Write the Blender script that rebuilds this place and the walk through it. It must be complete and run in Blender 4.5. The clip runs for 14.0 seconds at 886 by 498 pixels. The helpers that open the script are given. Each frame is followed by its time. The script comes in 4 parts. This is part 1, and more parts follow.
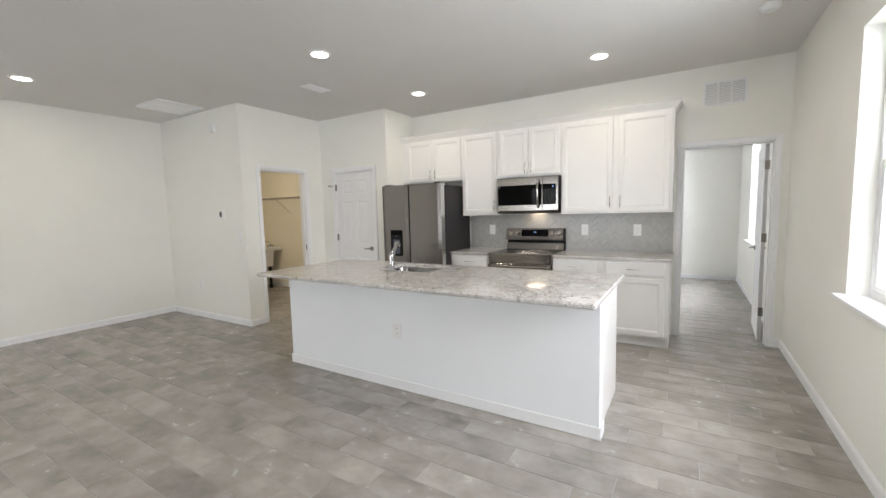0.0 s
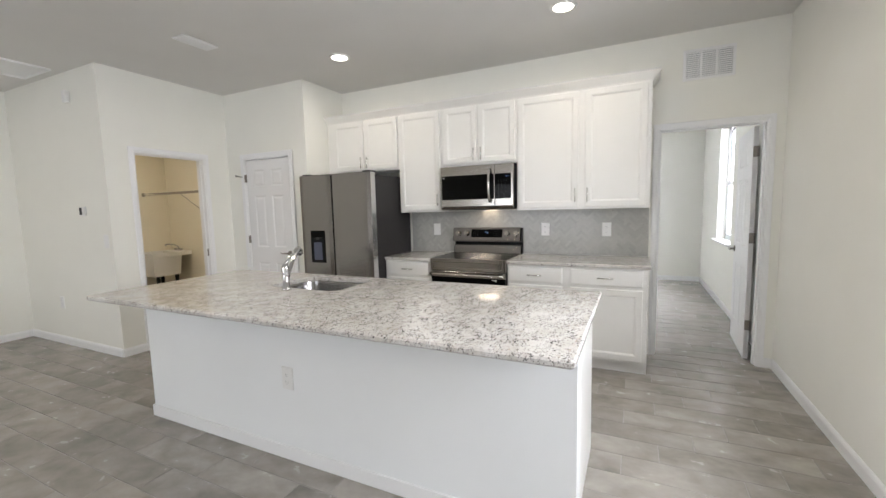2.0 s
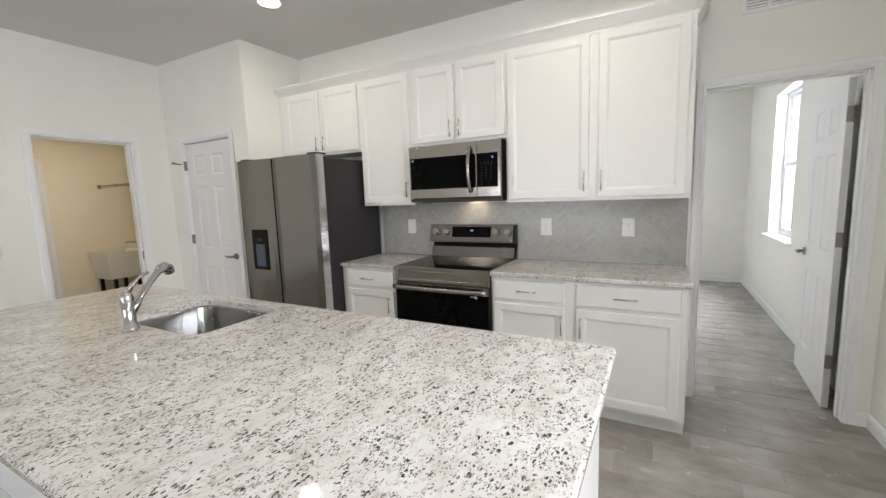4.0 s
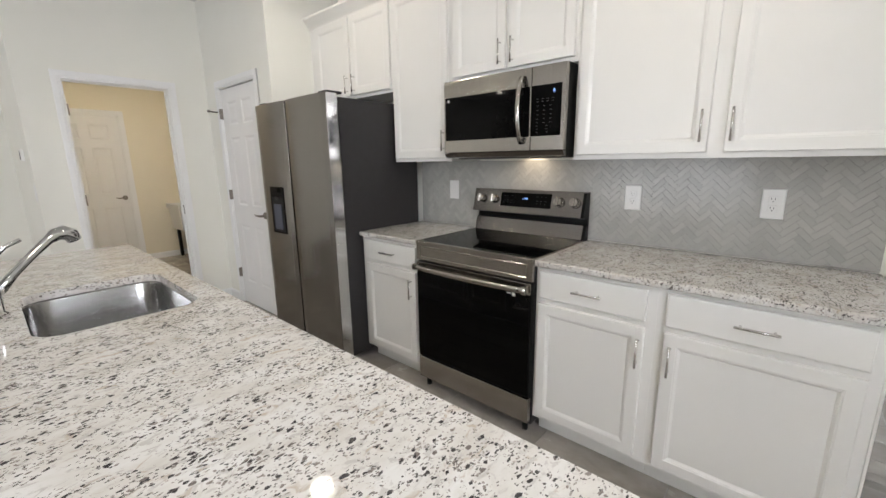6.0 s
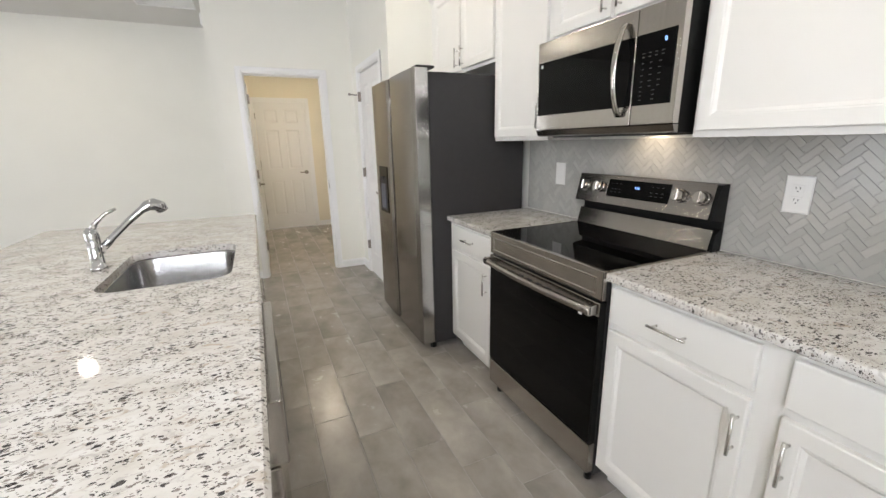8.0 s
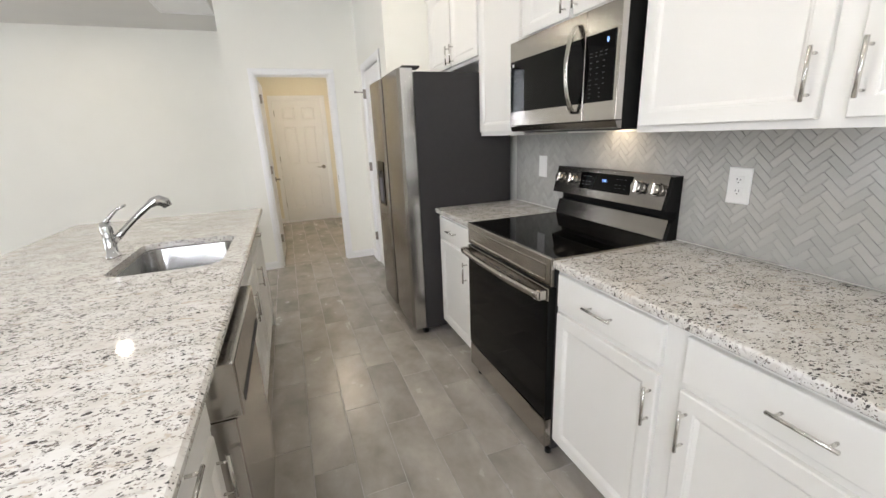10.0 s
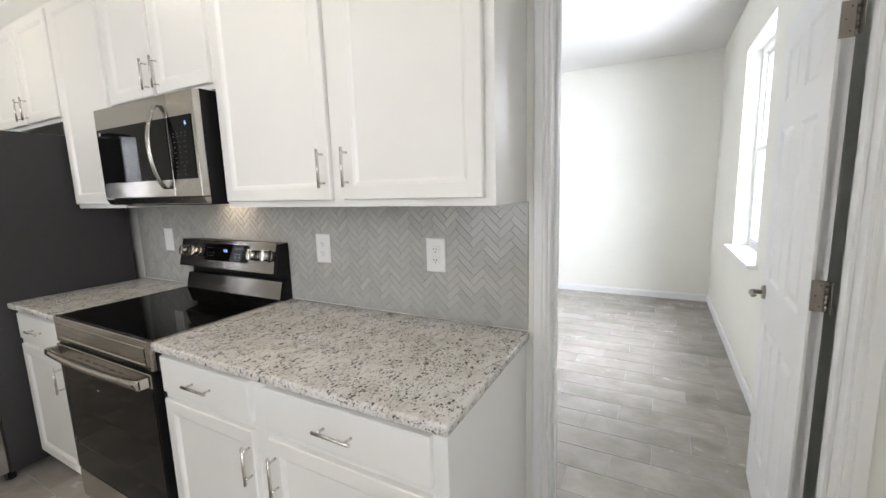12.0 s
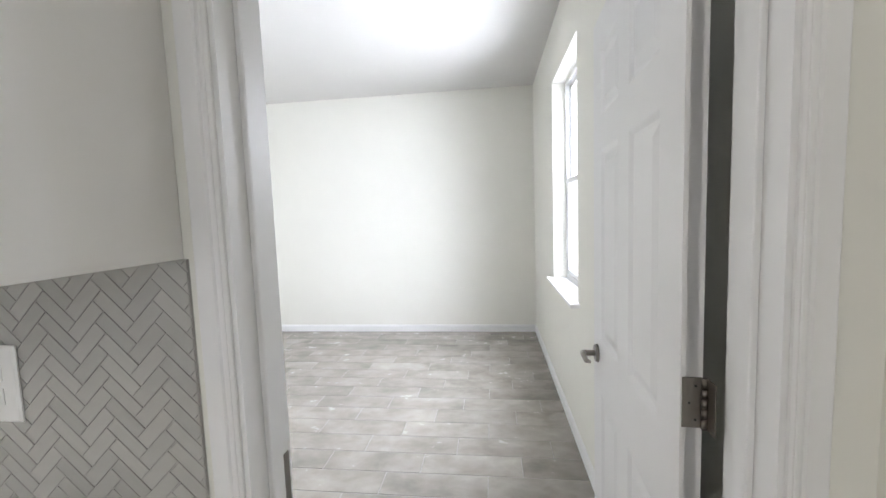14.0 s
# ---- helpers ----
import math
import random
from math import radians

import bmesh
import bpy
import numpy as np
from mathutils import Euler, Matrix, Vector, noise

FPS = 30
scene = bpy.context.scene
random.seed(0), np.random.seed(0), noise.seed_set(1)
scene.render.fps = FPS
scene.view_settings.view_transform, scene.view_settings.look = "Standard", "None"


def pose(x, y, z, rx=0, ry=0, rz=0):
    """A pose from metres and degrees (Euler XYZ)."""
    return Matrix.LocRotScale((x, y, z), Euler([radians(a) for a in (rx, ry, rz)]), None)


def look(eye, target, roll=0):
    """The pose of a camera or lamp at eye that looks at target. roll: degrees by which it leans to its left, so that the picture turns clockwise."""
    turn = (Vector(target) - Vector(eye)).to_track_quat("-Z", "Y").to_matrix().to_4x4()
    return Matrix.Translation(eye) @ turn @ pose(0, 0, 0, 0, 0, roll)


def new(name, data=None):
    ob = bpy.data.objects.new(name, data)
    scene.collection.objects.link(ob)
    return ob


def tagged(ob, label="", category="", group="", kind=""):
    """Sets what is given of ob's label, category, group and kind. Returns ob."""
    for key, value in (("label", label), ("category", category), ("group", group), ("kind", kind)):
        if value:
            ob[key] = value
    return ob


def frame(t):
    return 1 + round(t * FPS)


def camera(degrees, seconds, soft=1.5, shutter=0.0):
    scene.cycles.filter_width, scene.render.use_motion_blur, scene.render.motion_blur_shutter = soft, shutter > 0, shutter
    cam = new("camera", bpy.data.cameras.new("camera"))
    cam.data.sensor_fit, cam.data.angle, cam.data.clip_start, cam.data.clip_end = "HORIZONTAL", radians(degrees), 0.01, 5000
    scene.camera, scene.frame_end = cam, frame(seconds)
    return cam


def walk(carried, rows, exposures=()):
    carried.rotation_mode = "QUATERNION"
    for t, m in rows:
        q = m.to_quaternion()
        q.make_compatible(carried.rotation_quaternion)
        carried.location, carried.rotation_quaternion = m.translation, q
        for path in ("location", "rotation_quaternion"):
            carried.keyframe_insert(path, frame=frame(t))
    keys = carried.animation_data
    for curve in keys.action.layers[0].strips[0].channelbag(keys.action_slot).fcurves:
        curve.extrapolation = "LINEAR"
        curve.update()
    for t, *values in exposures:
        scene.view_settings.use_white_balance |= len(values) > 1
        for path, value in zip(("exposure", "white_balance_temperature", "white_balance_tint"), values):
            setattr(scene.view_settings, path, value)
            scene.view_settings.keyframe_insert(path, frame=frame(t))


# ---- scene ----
cam = camera(95.4, 14.0)
PATH = [
    (0, (0.18, 2.327, 1.425), (-0.854, 4.029, 1.239), -1.4),
    (0.5, (0.074, 2.561, 1.425), (-0.88, 4.309, 1.237), -1.3),
    (1, (0.012, 2.784, 1.414), (-0.896, 4.555, 1.218), -1.3),
    (1.5, (-0.031, 3.037, 1.413), (-0.908, 4.823, 1.212), -1.4),
    (2, (-0.064, 3.26, 1.397), (-0.92, 5.057, 1.196), -1.4),
    (2.5, (-0.115, 3.517, 1.396), (-0.961, 5.319, 1.199), -1.4),
    (3, (-0.135, 3.732, 1.404), (-0.972, 5.537, 1.199), -1.3),
    (3.2, (-0.112, 3.841, 1.425), (-0.963, 5.638, 1.208), -1.5),
    (5.3, (-0.112, 4.858, 1.388), (-1.268, 6.449, 1.024), -1.0),
    (5.5, (-0.125, 4.931, 1.385), (-1.323, 6.484, 0.991), -0.8),
    (6, (-0.222, 5.11, 1.362), (-1.514, 6.576, 0.936), -0.8),
    (6.5, (-0.246, 5.262, 1.379), (-1.681, 6.574, 0.914), -0.9),
    (7, (-0.22, 5.407, 1.373), (-1.785, 6.551, 0.883), -1.1),
    (7.5, (-0.137, 5.558, 1.37), (-1.815, 6.522, 0.863), -0.9),
    (7.7, (-0.129, 5.609, 1.362), (-1.847, 6.5, 0.853), -1.0),
    (9.8, (0.078, 5.845, 1.382), (-1.754, 6.421, 0.819), -2.0),
    (10, (0.108, 5.852, 1.384), (-1.697, 6.517, 0.835), -2.4),
    (10.5, (0.197, 5.852, 1.386), (-1.495, 6.791, 0.88), -2.6),
    (11, (0.263, 5.833, 1.39), (-1.199, 7.124, 0.948), -1.9),
    (11.5, (0.347, 5.91, 1.399), (-0.854, 7.466, 1.032), -1.7),
    (12, (0.433, 6.037, 1.41), (-0.5, 7.781, 1.113), -1.7),
    (12.5, (0.5, 6.168, 1.413), (-0.181, 8.032, 1.169), -1.9),
    (13, (0.527, 6.355, 1.415), (0.051, 8.286, 1.205), -1.7),
    (13.5, (0.502, 6.576, 1.42), (0.177, 8.541, 1.232), -2.0),
    (14, (0.512, 6.802, 1.414), (0.267, 8.779, 1.242), -2.0),
]
EXPOSURES = [(0, -0.63), (3, -0.68), (5.5, -0.70), (7.5, -0.42), (10, -0.34), (11, -0.42), (12, -0.55), (12.5, -0.66), (14, -0.78)]
walk(cam, [(t, look(eye, target, roll)) for t, eye, target, roll in PATH], EXPOSURES)

# strengths of the large lights
DAY_KITCHEN, DAY_BEDROOM, DAY_PATIO, DOWN, LAUNDRY = 134, 540, 128, 9, 24
FLOOR_LO, FLOOR_HI = (0.178, 0.163, 0.147), (0.465, 0.43, 0.388)

# ---------------- world, sun, large lights ----------------
world = bpy.data.worlds.new("sky")
scene.world = world
world.use_nodes = True
wn = world.node_tree
sky = wn.nodes.new("ShaderNodeTexSky")
sky.sky_type, sky.sun_disc = "NISHITA", False
sky.sun_elevation, sky.sun_rotation = radians(54), radians(304)
wn.links.new(sky.outputs[0], wn.nodes["Background"].inputs[0])
wn.nodes["Background"].inputs[1].default_value = 0.15


def lamp(name, kind, m, power, colour=(1, 1, 1), **more):
    data = bpy.data.lights.new(name, kind)
    data.energy, data.color = power, colour
    for key, value in more.items():
        if key == "size":
            data.size = value
        elif key == "size_y":
            data.shape, data.size_y = "RECTANGLE", value
        elif key == "angle":
            data.angle = value
        elif key == "disk":
            data.shape, data.size = "DISK", value
        elif key == "spread":
            data.spread = value
    ob = new(name, data)
    ob.matrix_world = m
    return ob


lamp("sun", "SUN", look((-6, 4, 10), (0, 0, 0)), 2.5, (1.0, 0.96, 0.9), angle=radians(0.5))
lamp("window_daylight", "AREA", look((1.5, 4.67, 1.95), (0, 4.67, 1.35)), DAY_KITCHEN, (0.915, 0.94, 1.02), size=2.2, size_y=1.3)
lamp("bedroom_window_daylight", "AREA", look((1.52, 9.66, 1.80), (0.0, 9.66, 1.25)), DAY_BEDROOM, (0.89, 0.93, 1.06), size=1.5, size_y=1.8)
lamp("patio_daylight", "AREA", look((-2.6, -1.42, 1.1), (-2.6, 0, 1.2)), DAY_PATIO, (0.915, 0.94, 1.02), size=3.4, size_y=2.1)

# ---------------- materials ----------------


def nodes_of(name):
    m = bpy.data.materials.new(name)
    m.use_nodes = True
    return m, m.node_tree.nodes, m.node_tree.links, m.node_tree.nodes["Principled BSDF"]


def coords(n, l, scale=(1, 1, 1), kind="Object"):
    tc, mp = n.new("ShaderNodeTexCoord"), n.new("ShaderNodeMapping")
    mp.inputs["Scale"].default_value = scale
    l.new(tc.outputs[kind], mp.inputs[0])
    return mp.outputs[0]


def ramp(n, l, fac, stops):
    r = n.new("ShaderNodeValToRGB")
    while len(r.color_ramp.elements) < len(stops):
        r.color_ramp.elements.new(0.5)
    for e, (p, c) in zip(r.color_ramp.elements, stops):
        e.position, e.color = p, (*c, 1) if len(c) == 3 else c
    l.new(fac, r.inputs[0])
    return r.outputs[0]


def noise_of(n, l, vec, scale, detail=4, rough=0.6, dist=0.0):
    t = n.new("ShaderNodeTexNoise")
    t.inputs["Scale"].default_value, t.inputs["Detail"].default_value = scale, detail
    t.inputs["Roughness"].default_value, t.inputs["Distortion"].default_value = rough, dist
    l.new(vec, t.inputs["Vector"])
    return t.outputs["Fac"]


def bump(n, l, bsdf, height, strength=0.1, distance=0.002):
    b = n.new("ShaderNodeBump")
    b.inputs["Strength"].default_value, b.inputs["Distance"].default_value = strength, distance
    l.new(height, b.inputs["Height"])
    l.new(b.outputs[0], bsdf.inputs["Normal"])
    return b


def mix(n, l, fac, a, b, mode="MIX"):
    m = n.new("ShaderNodeMix")
    m.data_type, m.blend_type = "RGBA", mode
    for sock, v in ((m.inputs[0], fac), (m.inputs[6], a), (m.inputs[7], b)):
        if isinstance(v, (int, float)):
            sock.default_value = v
        elif isinstance(v, tuple):
            sock.default_value = (*v, 1)
        else:
            l.new(v, sock)
    return m.outputs[2]


def paint(name, colour, rough=0.6, spread=0.03, relief=0.15, scale=1.6, fine=160, coat=0.0):
    m, n, l, b = nodes_of(name)
    v = coords(n, l)
    big = noise_of(n, l, v, scale, 3)
    lo, hi = tuple(c * (1 - spread) for c in colour), tuple(min(1, c * (1 + spread)) for c in colour)
    l.new(ramp(n, l, big, [(0.3, lo), (0.7, hi)]), b.inputs["Base Color"])
    b.inputs["Roughness"].default_value = rough
    b.inputs["Coat Weight"].default_value = coat
    bump(n, l, b, noise_of(n, l, v, fine, 2), relief, 0.001)
    return m


def plain(name, colour, rough=0.5, metal=0.0, coat=0.0, spread=0.06, scale=30):
    m, n, l, b = nodes_of(name)
    v = coords(n, l)
    f = noise_of(n, l, v, scale, 4)
    lo, hi = tuple(c * (1 - spread) for c in colour), tuple(min(1, c * (1 + spread)) for c in colour)
    l.new(ramp(n, l, f, [(0.3, lo), (0.7, hi)]), b.inputs["Base Color"])
    r = n.new("ShaderNodeMapRange")
    r.inputs["To Min"].default_value, r.inputs["To Max"].default_value = rough * 0.85, min(1, rough * 1.15)
    l.new(f, r.inputs[0])
    l.new(r.outputs[0], b.inputs["Roughness"])
    b.inputs["Metallic"].default_value, b.inputs["Coat Weight"].default_value = metal, coat
    return m


def brushed(name, colour, rough=0.3, scale=(2, 2, 300), aniso=0.4):
    m, n, l, b = nodes_of(name)
    v = coords(n, l, scale)
    f = noise_of(n, l, v, 3.0, 3)
    lo, hi = tuple(c * 0.93 for c in colour), tuple(c * 1.07 for c in colour)
    l.new(ramp(n, l, f, [(0.3, lo), (0.7, hi)]), b.inputs["Base Color"])
    b.inputs["Metallic"].default_value, b.inputs["Roughness"].default_value = 1.0, rough
    b.inputs["Anisotropic"].default_value = aniso
    bump(n, l, b, f, 0.04, 0.0005)
    return m


def granite(name):
    m, n, l, b = nodes_of(name)
    v = coords(n, l, (1.45, 0.85, 1.2))
    cloud = noise_of(n, l, v, 9, 5, 0.6, 0.4)
    base = ramp(n, l, cloud, [(0.28, (0.51, 0.485, 0.44)), (0.46, (0.60, 0.58, 0.545)), (0.64, (0.67, 0.66, 0.64))])
    # soft grey translucent patches
    mid = noise_of(n, l, v, 42, 4, 0.6, 0.8)
    base = mix(n, l, ramp(n, l, mid, [(0.54, (0, 0, 0)), (0.63, (0.7, 0.7, 0.7))]), base, (0.43, 0.41, 0.385))
    tan = noise_of(n, l, v, 27, 3, 0.55, 1.2)
    base = mix(n, l, ramp(n, l, tan, [(0.60, (0, 0, 0)), (0.70, (0.6, 0.6, 0.6))]), base, (0.38, 0.30, 0.225))
    warp = mix(n, l, 0.014, v, noise_colour(n, l, v, 95), "ADD")
    group = noise_of(n, l, v, 15, 3, 0.65, 1.0)
    for scale, share, reach, dark, mud in ((52, 0.415, 0.27, (0.03, 0.028, 0.03), (0.15, 0.125, 0.115)), (90, 0.39, 0.33, (0.04, 0.037, 0.037), (0.22, 0.19, 0.17)), (170, 0.40, 0.38, (0.10, 0.09, 0.085), (0.30, 0.27, 0.25))):
        cells = n.new("ShaderNodeTexVoronoi")
        cells.inputs["Scale"].default_value = scale
        l.new(warp, cells.inputs["Vector"])
        pick = n.new("ShaderNodeSeparateColor")
        l.new(cells.outputs["Color"], pick.inputs[0])
        near = ramp(n, l, cells.outputs["Distance"], [(reach, (1, 1, 1)), (reach + 0.05, (0, 0, 0))])
        for channel, tone in ((1, mud), (0, dark)):
            gate = n.new("ShaderNodeMath")
            gate.operation = "MULTIPLY"
            l.new(pick.outputs[channel], gate.inputs[0])
            l.new(group, gate.inputs[1])
            on = ramp(n, l, gate.outputs[0], [(share, (0, 0, 0)), (share + 0.01, (0.95, 0.95, 0.95))])
            base = mix(n, l, mix(n, l, 1.0, on, near, "MULTIPLY"), base, tone)
    l.new(base, b.inputs["Base Color"])
    b.inputs["Roughness"].default_value = 0.06
    b.inputs["Specular IOR Level"].default_value = 0.45
    bump(n, l, b, mid, 0.02, 0.0005)
    return m


def noise_colour(n, l, vec, scale):
    t = n.new("ShaderNodeTexNoise")
    t.inputs["Scale"].default_value = scale
    l.new(vec, t.inputs["Vector"])
    return t.outputs["Color"]


def tile_floor(name, per_island):
    m, n, l, b = nodes_of(name)
    if per_island:
        g = n.new("ShaderNodeNewGeometry")
        rnd = g.outputs["Random Per Island"]
    else:
        g = n.new("ShaderNodeObjectInfo")
        rnd = g.outputs["Random"]
    geo = n.new("ShaderNodeNewGeometry")
    add = n.new("ShaderNodeVectorMath")
    add.operation = "MULTIPLY_ADD"
    l.new(rnd, add.inputs[0])
    add.inputs[1].default_value = (7.3, 3.1, 5.7)
    l.new(geo.outputs["Position"], add.inputs[2])
    sc = n.new("ShaderNodeMapping")
    sc.inputs["Scale"].default_value = (0.95, 1.25, 1)
    l.new(add.outputs[0], sc.inputs[0])
    v = sc.outputs[0]
    cloud = noise_of(n, l, v, 3.0, 3, 0.5, 0.3)
    mottle = noise_of(n, l, v, 8, 5, 0.6, 0.3)
    tone = ramp(n, l, cloud, [(0.25, FLOOR_LO), (0.75, FLOOR_HI)])
    tone = mix(n, l, 0.35, tone, ramp(n, l, mottle, [(0.1, tuple(c * 0.6 for c in FLOOR_LO)), (0.9, tuple(c * 1.25 for c in FLOOR_HI))]))
    tint = ramp(n, l, rnd, [(0.0, (0.90, 0.90, 0.90)), (1.0, (1.05, 1.05, 1.04))])
    l.new(mix(n, l, 1.0, tone, tint, "MULTIPLY"), b.inputs["Base Color"])
    r = n.new("ShaderNodeMapRange")
    r.inputs["To Min"].default_value, r.inputs["To Max"].default_value = 0.18, 0.32
    l.new(mottle, r.inputs[0])
    l.new(r.outputs[0], b.inputs["Roughness"])
    return m


def backsplash_tile(name, per_island):
    m, n, l, b = nodes_of(name)
    g = n.new("ShaderNodeNewGeometry" if per_island else "ShaderNodeObjectInfo")
    rnd = g.outputs["Random Per Island" if per_island else "Random"]
    v = coords(n, l)
    f = noise_of(n, l, v, 25, 3)
    tone = ramp(n, l, rnd, [(0.0, (0.385, 0.38, 0.355)), (1.0, (0.465, 0.46, 0.43))])
    l.new(mix(n, l, 0.15, tone, ramp(n, l, f, [(0.3, (0.4, 0.4, 0.38)), (0.7, (0.6, 0.6, 0.58))])), b.inputs["Base Color"])
    b.inputs["Roughness"].default_value = 0.16
    bump(n, l, b, f, 0.08, 0.001)
    return m


def glow(name, colour, strength):
    m, n, l, b = nodes_of(name)
    b.inputs["Base Color"].default_value = (*colour, 1)
    b.inputs["Emission Color"].default_value = (*colour, 1)
    b.inputs["Emission Strength"].default_value = strength
    return m


WALL = paint("wall_paint", (0.835, 0.828, 0.768), 0.75, 0.015, 0.25)
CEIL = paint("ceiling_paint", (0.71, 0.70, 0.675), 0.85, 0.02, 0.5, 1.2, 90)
LAUNDRY_WALL = paint("cream_yellow_paint", (0.80, 0.745, 0.615), 0.75, 0.015, 0.25)
TRIM = paint("trim_paint", (0.84, 0.84, 0.835), 0.35, 0.01, 0.015)
CAB = paint("cabinet_paint", (0.79, 0.78, 0.75), 0.32, 0.012, 0.015, 2.5, 300)
DOORM = paint("door_paint", (0.80, 0.795, 0.79), 0.4, 0.012, 0.03, 2.0, 220)
ISL = paint("island_paint", (0.835, 0.85, 0.85), 0.6, 0.015, 0.2)
GRANITE = granite("speckled_granite")
STEEL = brushed("dark_stainless", (0.265, 0.25, 0.236), 0.17)
STEEL_H = brushed("stainless_trim", (0.45, 0.425, 0.395), 0.17, (300, 2, 2), 0.6)
STEEL_SINK = brushed("sink_steel", (0.40, 0.395, 0.39), 0.16, (2, 2, 60), 0.6)
SIDE = plain("graphite_side_paint", (0.034, 0.032, 0.033), 0.5)
BLACK = plain("black_plastic", (0.005, 0.005, 0.005), 0.35)
BLACK.node_tree.nodes["Principled BSDF"].inputs["Specular IOR Level"].default_value = 0.2
BGLASS = plain("black_glass", (0.003, 0.003, 0.003), 0.04)
BGLASS.node_tree.nodes["Principled BSDF"].inputs["Specular IOR Level"].default_value = 0.1
SIDE.node_tree.nodes["Principled BSDF"].inputs["Specular IOR Level"].default_value = 0.3
# paler than the door steel: the edge's reflection is put into the colour
EDGE = plain("smooth_steel_glint", (0.62, 0.62, 0.62), 0.16, 1.0, 0.0, 0.02)
CHROME = plain("polished_chrome", (0.58, 0.58, 0.585), 0.07, 1.0, 0.0, 0.02)
NICKEL = plain("brushed_nickel", (0.27, 0.245, 0.22), 0.3, 1.0)
BRONZE = plain("dark_nickel", (0.24, 0.22, 0.20), 0.35, 1.0)
PLASTIC = plain("white_plastic", (0.80, 0.80, 0.78), 0.35, 0, 0, 0.01)
SLOT = plain("dark_slot", (0.03, 0.03, 0.03), 0.6)
MARK = plain("dim_marking", (0.055, 0.055, 0.06), 0.6)
GREYP = plain("grey_plastic", (0.30, 0.31, 0.33), 0.45)
GROUT_F = plain("floor_grout", (0.36, 0.345, 0.325), 0.9, 0, 0, 0.15, 60)
GROUT_B = plain("backsplash_grout", (0.41, 0.405, 0.38), 0.8, 0, 0, 0.1, 60)
FT, FT2 = tile_floor("floor_tile_glaze", False), tile_floor("floor_tile_glaze_far", True)
BT, BT2 = backsplash_tile("backsplash_glaze", False), backsplash_tile("backsplash_glaze_far", True)
LED = glow("led_lens", (1.0, 0.93, 0.82), 12)
BLUE = glow("blue_digits", (0.25, 0.45, 1.0), 3)
TUBM = plain("tub_plastic", (0.74, 0.73, 0.70), 0.4, 0, 0, 0.02)
DIRT = plain("outdoor_ground", (0.16, 0.17, 0.09), 0.95, 0, 0, 0.3, 2)
STUCCO = paint("outdoor_stucco", (0.55, 0.53, 0.48), 0.9, 0.05, 0.4)
glass = bpy.data.materials.new("window_glass")
glass.use_nodes = True
gb = glass.node_tree.nodes["Principled BSDF"]
gb.inputs["Base Color"].default_value = (1, 1, 1, 1)
gb.inputs["Roughness"].default_value, gb.inputs["Transmission Weight"].default_value = 0.0, 1.0
gb.inputs["IOR"].default_value = 1.45

# ---------------- mesh helpers ----------------
MESHES = {}


def bx(bm, x0, x1, y0, y1, z0, z1, bevel=0.0, seg=1):
    made = bmesh.ops.create_cube(bm, size=1.0)["verts"]
    bmesh.ops.scale(bm, vec=(x1 - x0, y1 - y0, z1 - z0), verts=made)
    bmesh.ops.translate(bm, vec=((x0 + x1) / 2, (y0 + y1) / 2, (z0 + z1) / 2), verts=made)
    if bevel:
        edges = list({e for v in made for e in v.link_edges})
        bmesh.ops.bevel(bm, geom=edges, offset=bevel, segments=seg, affect="EDGES", profile=0.5)
    return bm


def box(x0, x1, y0, y1, z0, z1, bevel=0.0, seg=1):
    return bx(bmesh.new(), x0, x1, y0, y1, z0, z1, bevel, seg)


def tube(bm, points, radii, sides=12, caps=True):
    """A round bar through the points."""
    rings = []
    pts = [Vector(p) for p in points]
    if isinstance(radii, (int, float)):
        radii = [radii] * len(pts)
    side = None
    for i, p in enumerate(pts):
        d = (pts[min(i + 1, len(pts) - 1)] - pts[max(i - 1, 0)]).normalized()
        if side is None:
            side = d.cross(Vector((0, 0, 1)) if abs(d.z) < 0.9 else Vector((1, 0, 0))).normalized()
        side = (side - d * side.dot(d)).normalized()
        up = d.cross(side)
        rings.append([bm.verts.new(p + (side * math.cos(a) + up * math.sin(a)) * radii[i]) for a in [2 * math.pi * k / sides for k in range(sides)]])
    for r0, r1 in zip(rings, rings[1:]):
        for k in range(sides):
            bm.faces.new((r0[k], r0[(k + 1) % sides], r1[(k + 1) % sides], r1[k])).smooth = True
    if caps:
        bm.faces.new(rings[0][::-1])
        bm.faces.new(rings[-1])
    return bm


def rings(bm, x0, x1, z0, z1, steps, close=True):
    """Rectangles one inside the other, facing -y: steps of (inset, y)."""
    loops = []
    for inset, y in steps:
        loops.append([bm.verts.new((x, y, z)) for x, z in ((x0 + inset, z0 + inset), (x1 - inset, z0 + inset), (x1 - inset, z1 - inset), (x0 + inset, z1 - inset))])
    for a, c in zip(loops, loops[1:]):
        for k in range(4):
            bm.faces.new((a[k], a[(k + 1) % 4], c[(k + 1) % 4], c[k]))
    if close:
        bm.faces.new(loops[-1])
    return bm


def part(name, bm, material, parent=None, label="", kind="", m=None):
    me = bpy.data.meshes.new(name)
    bmesh.ops.recalc_face_normals(bm, faces=bm.faces[:])
    bm.to_mesh(me)
    bm.free()
    me.materials.append(material)
    ob = new(name, me)
    if parent is not None:
        ob.parent = parent
    if m is not None:
        ob.matrix_basis = m
    tagged(ob, label, "", "", kind)
    return ob


def thing(name, label, category, at=(0, 0, 0), rz=0, group=""):
    ob = new(name)
    ob.empty_display_size = 0.1
    ob.matrix_basis = pose(at[0], at[1], at[2], 0, 0, rz)
    return tagged(ob, label, category, group)


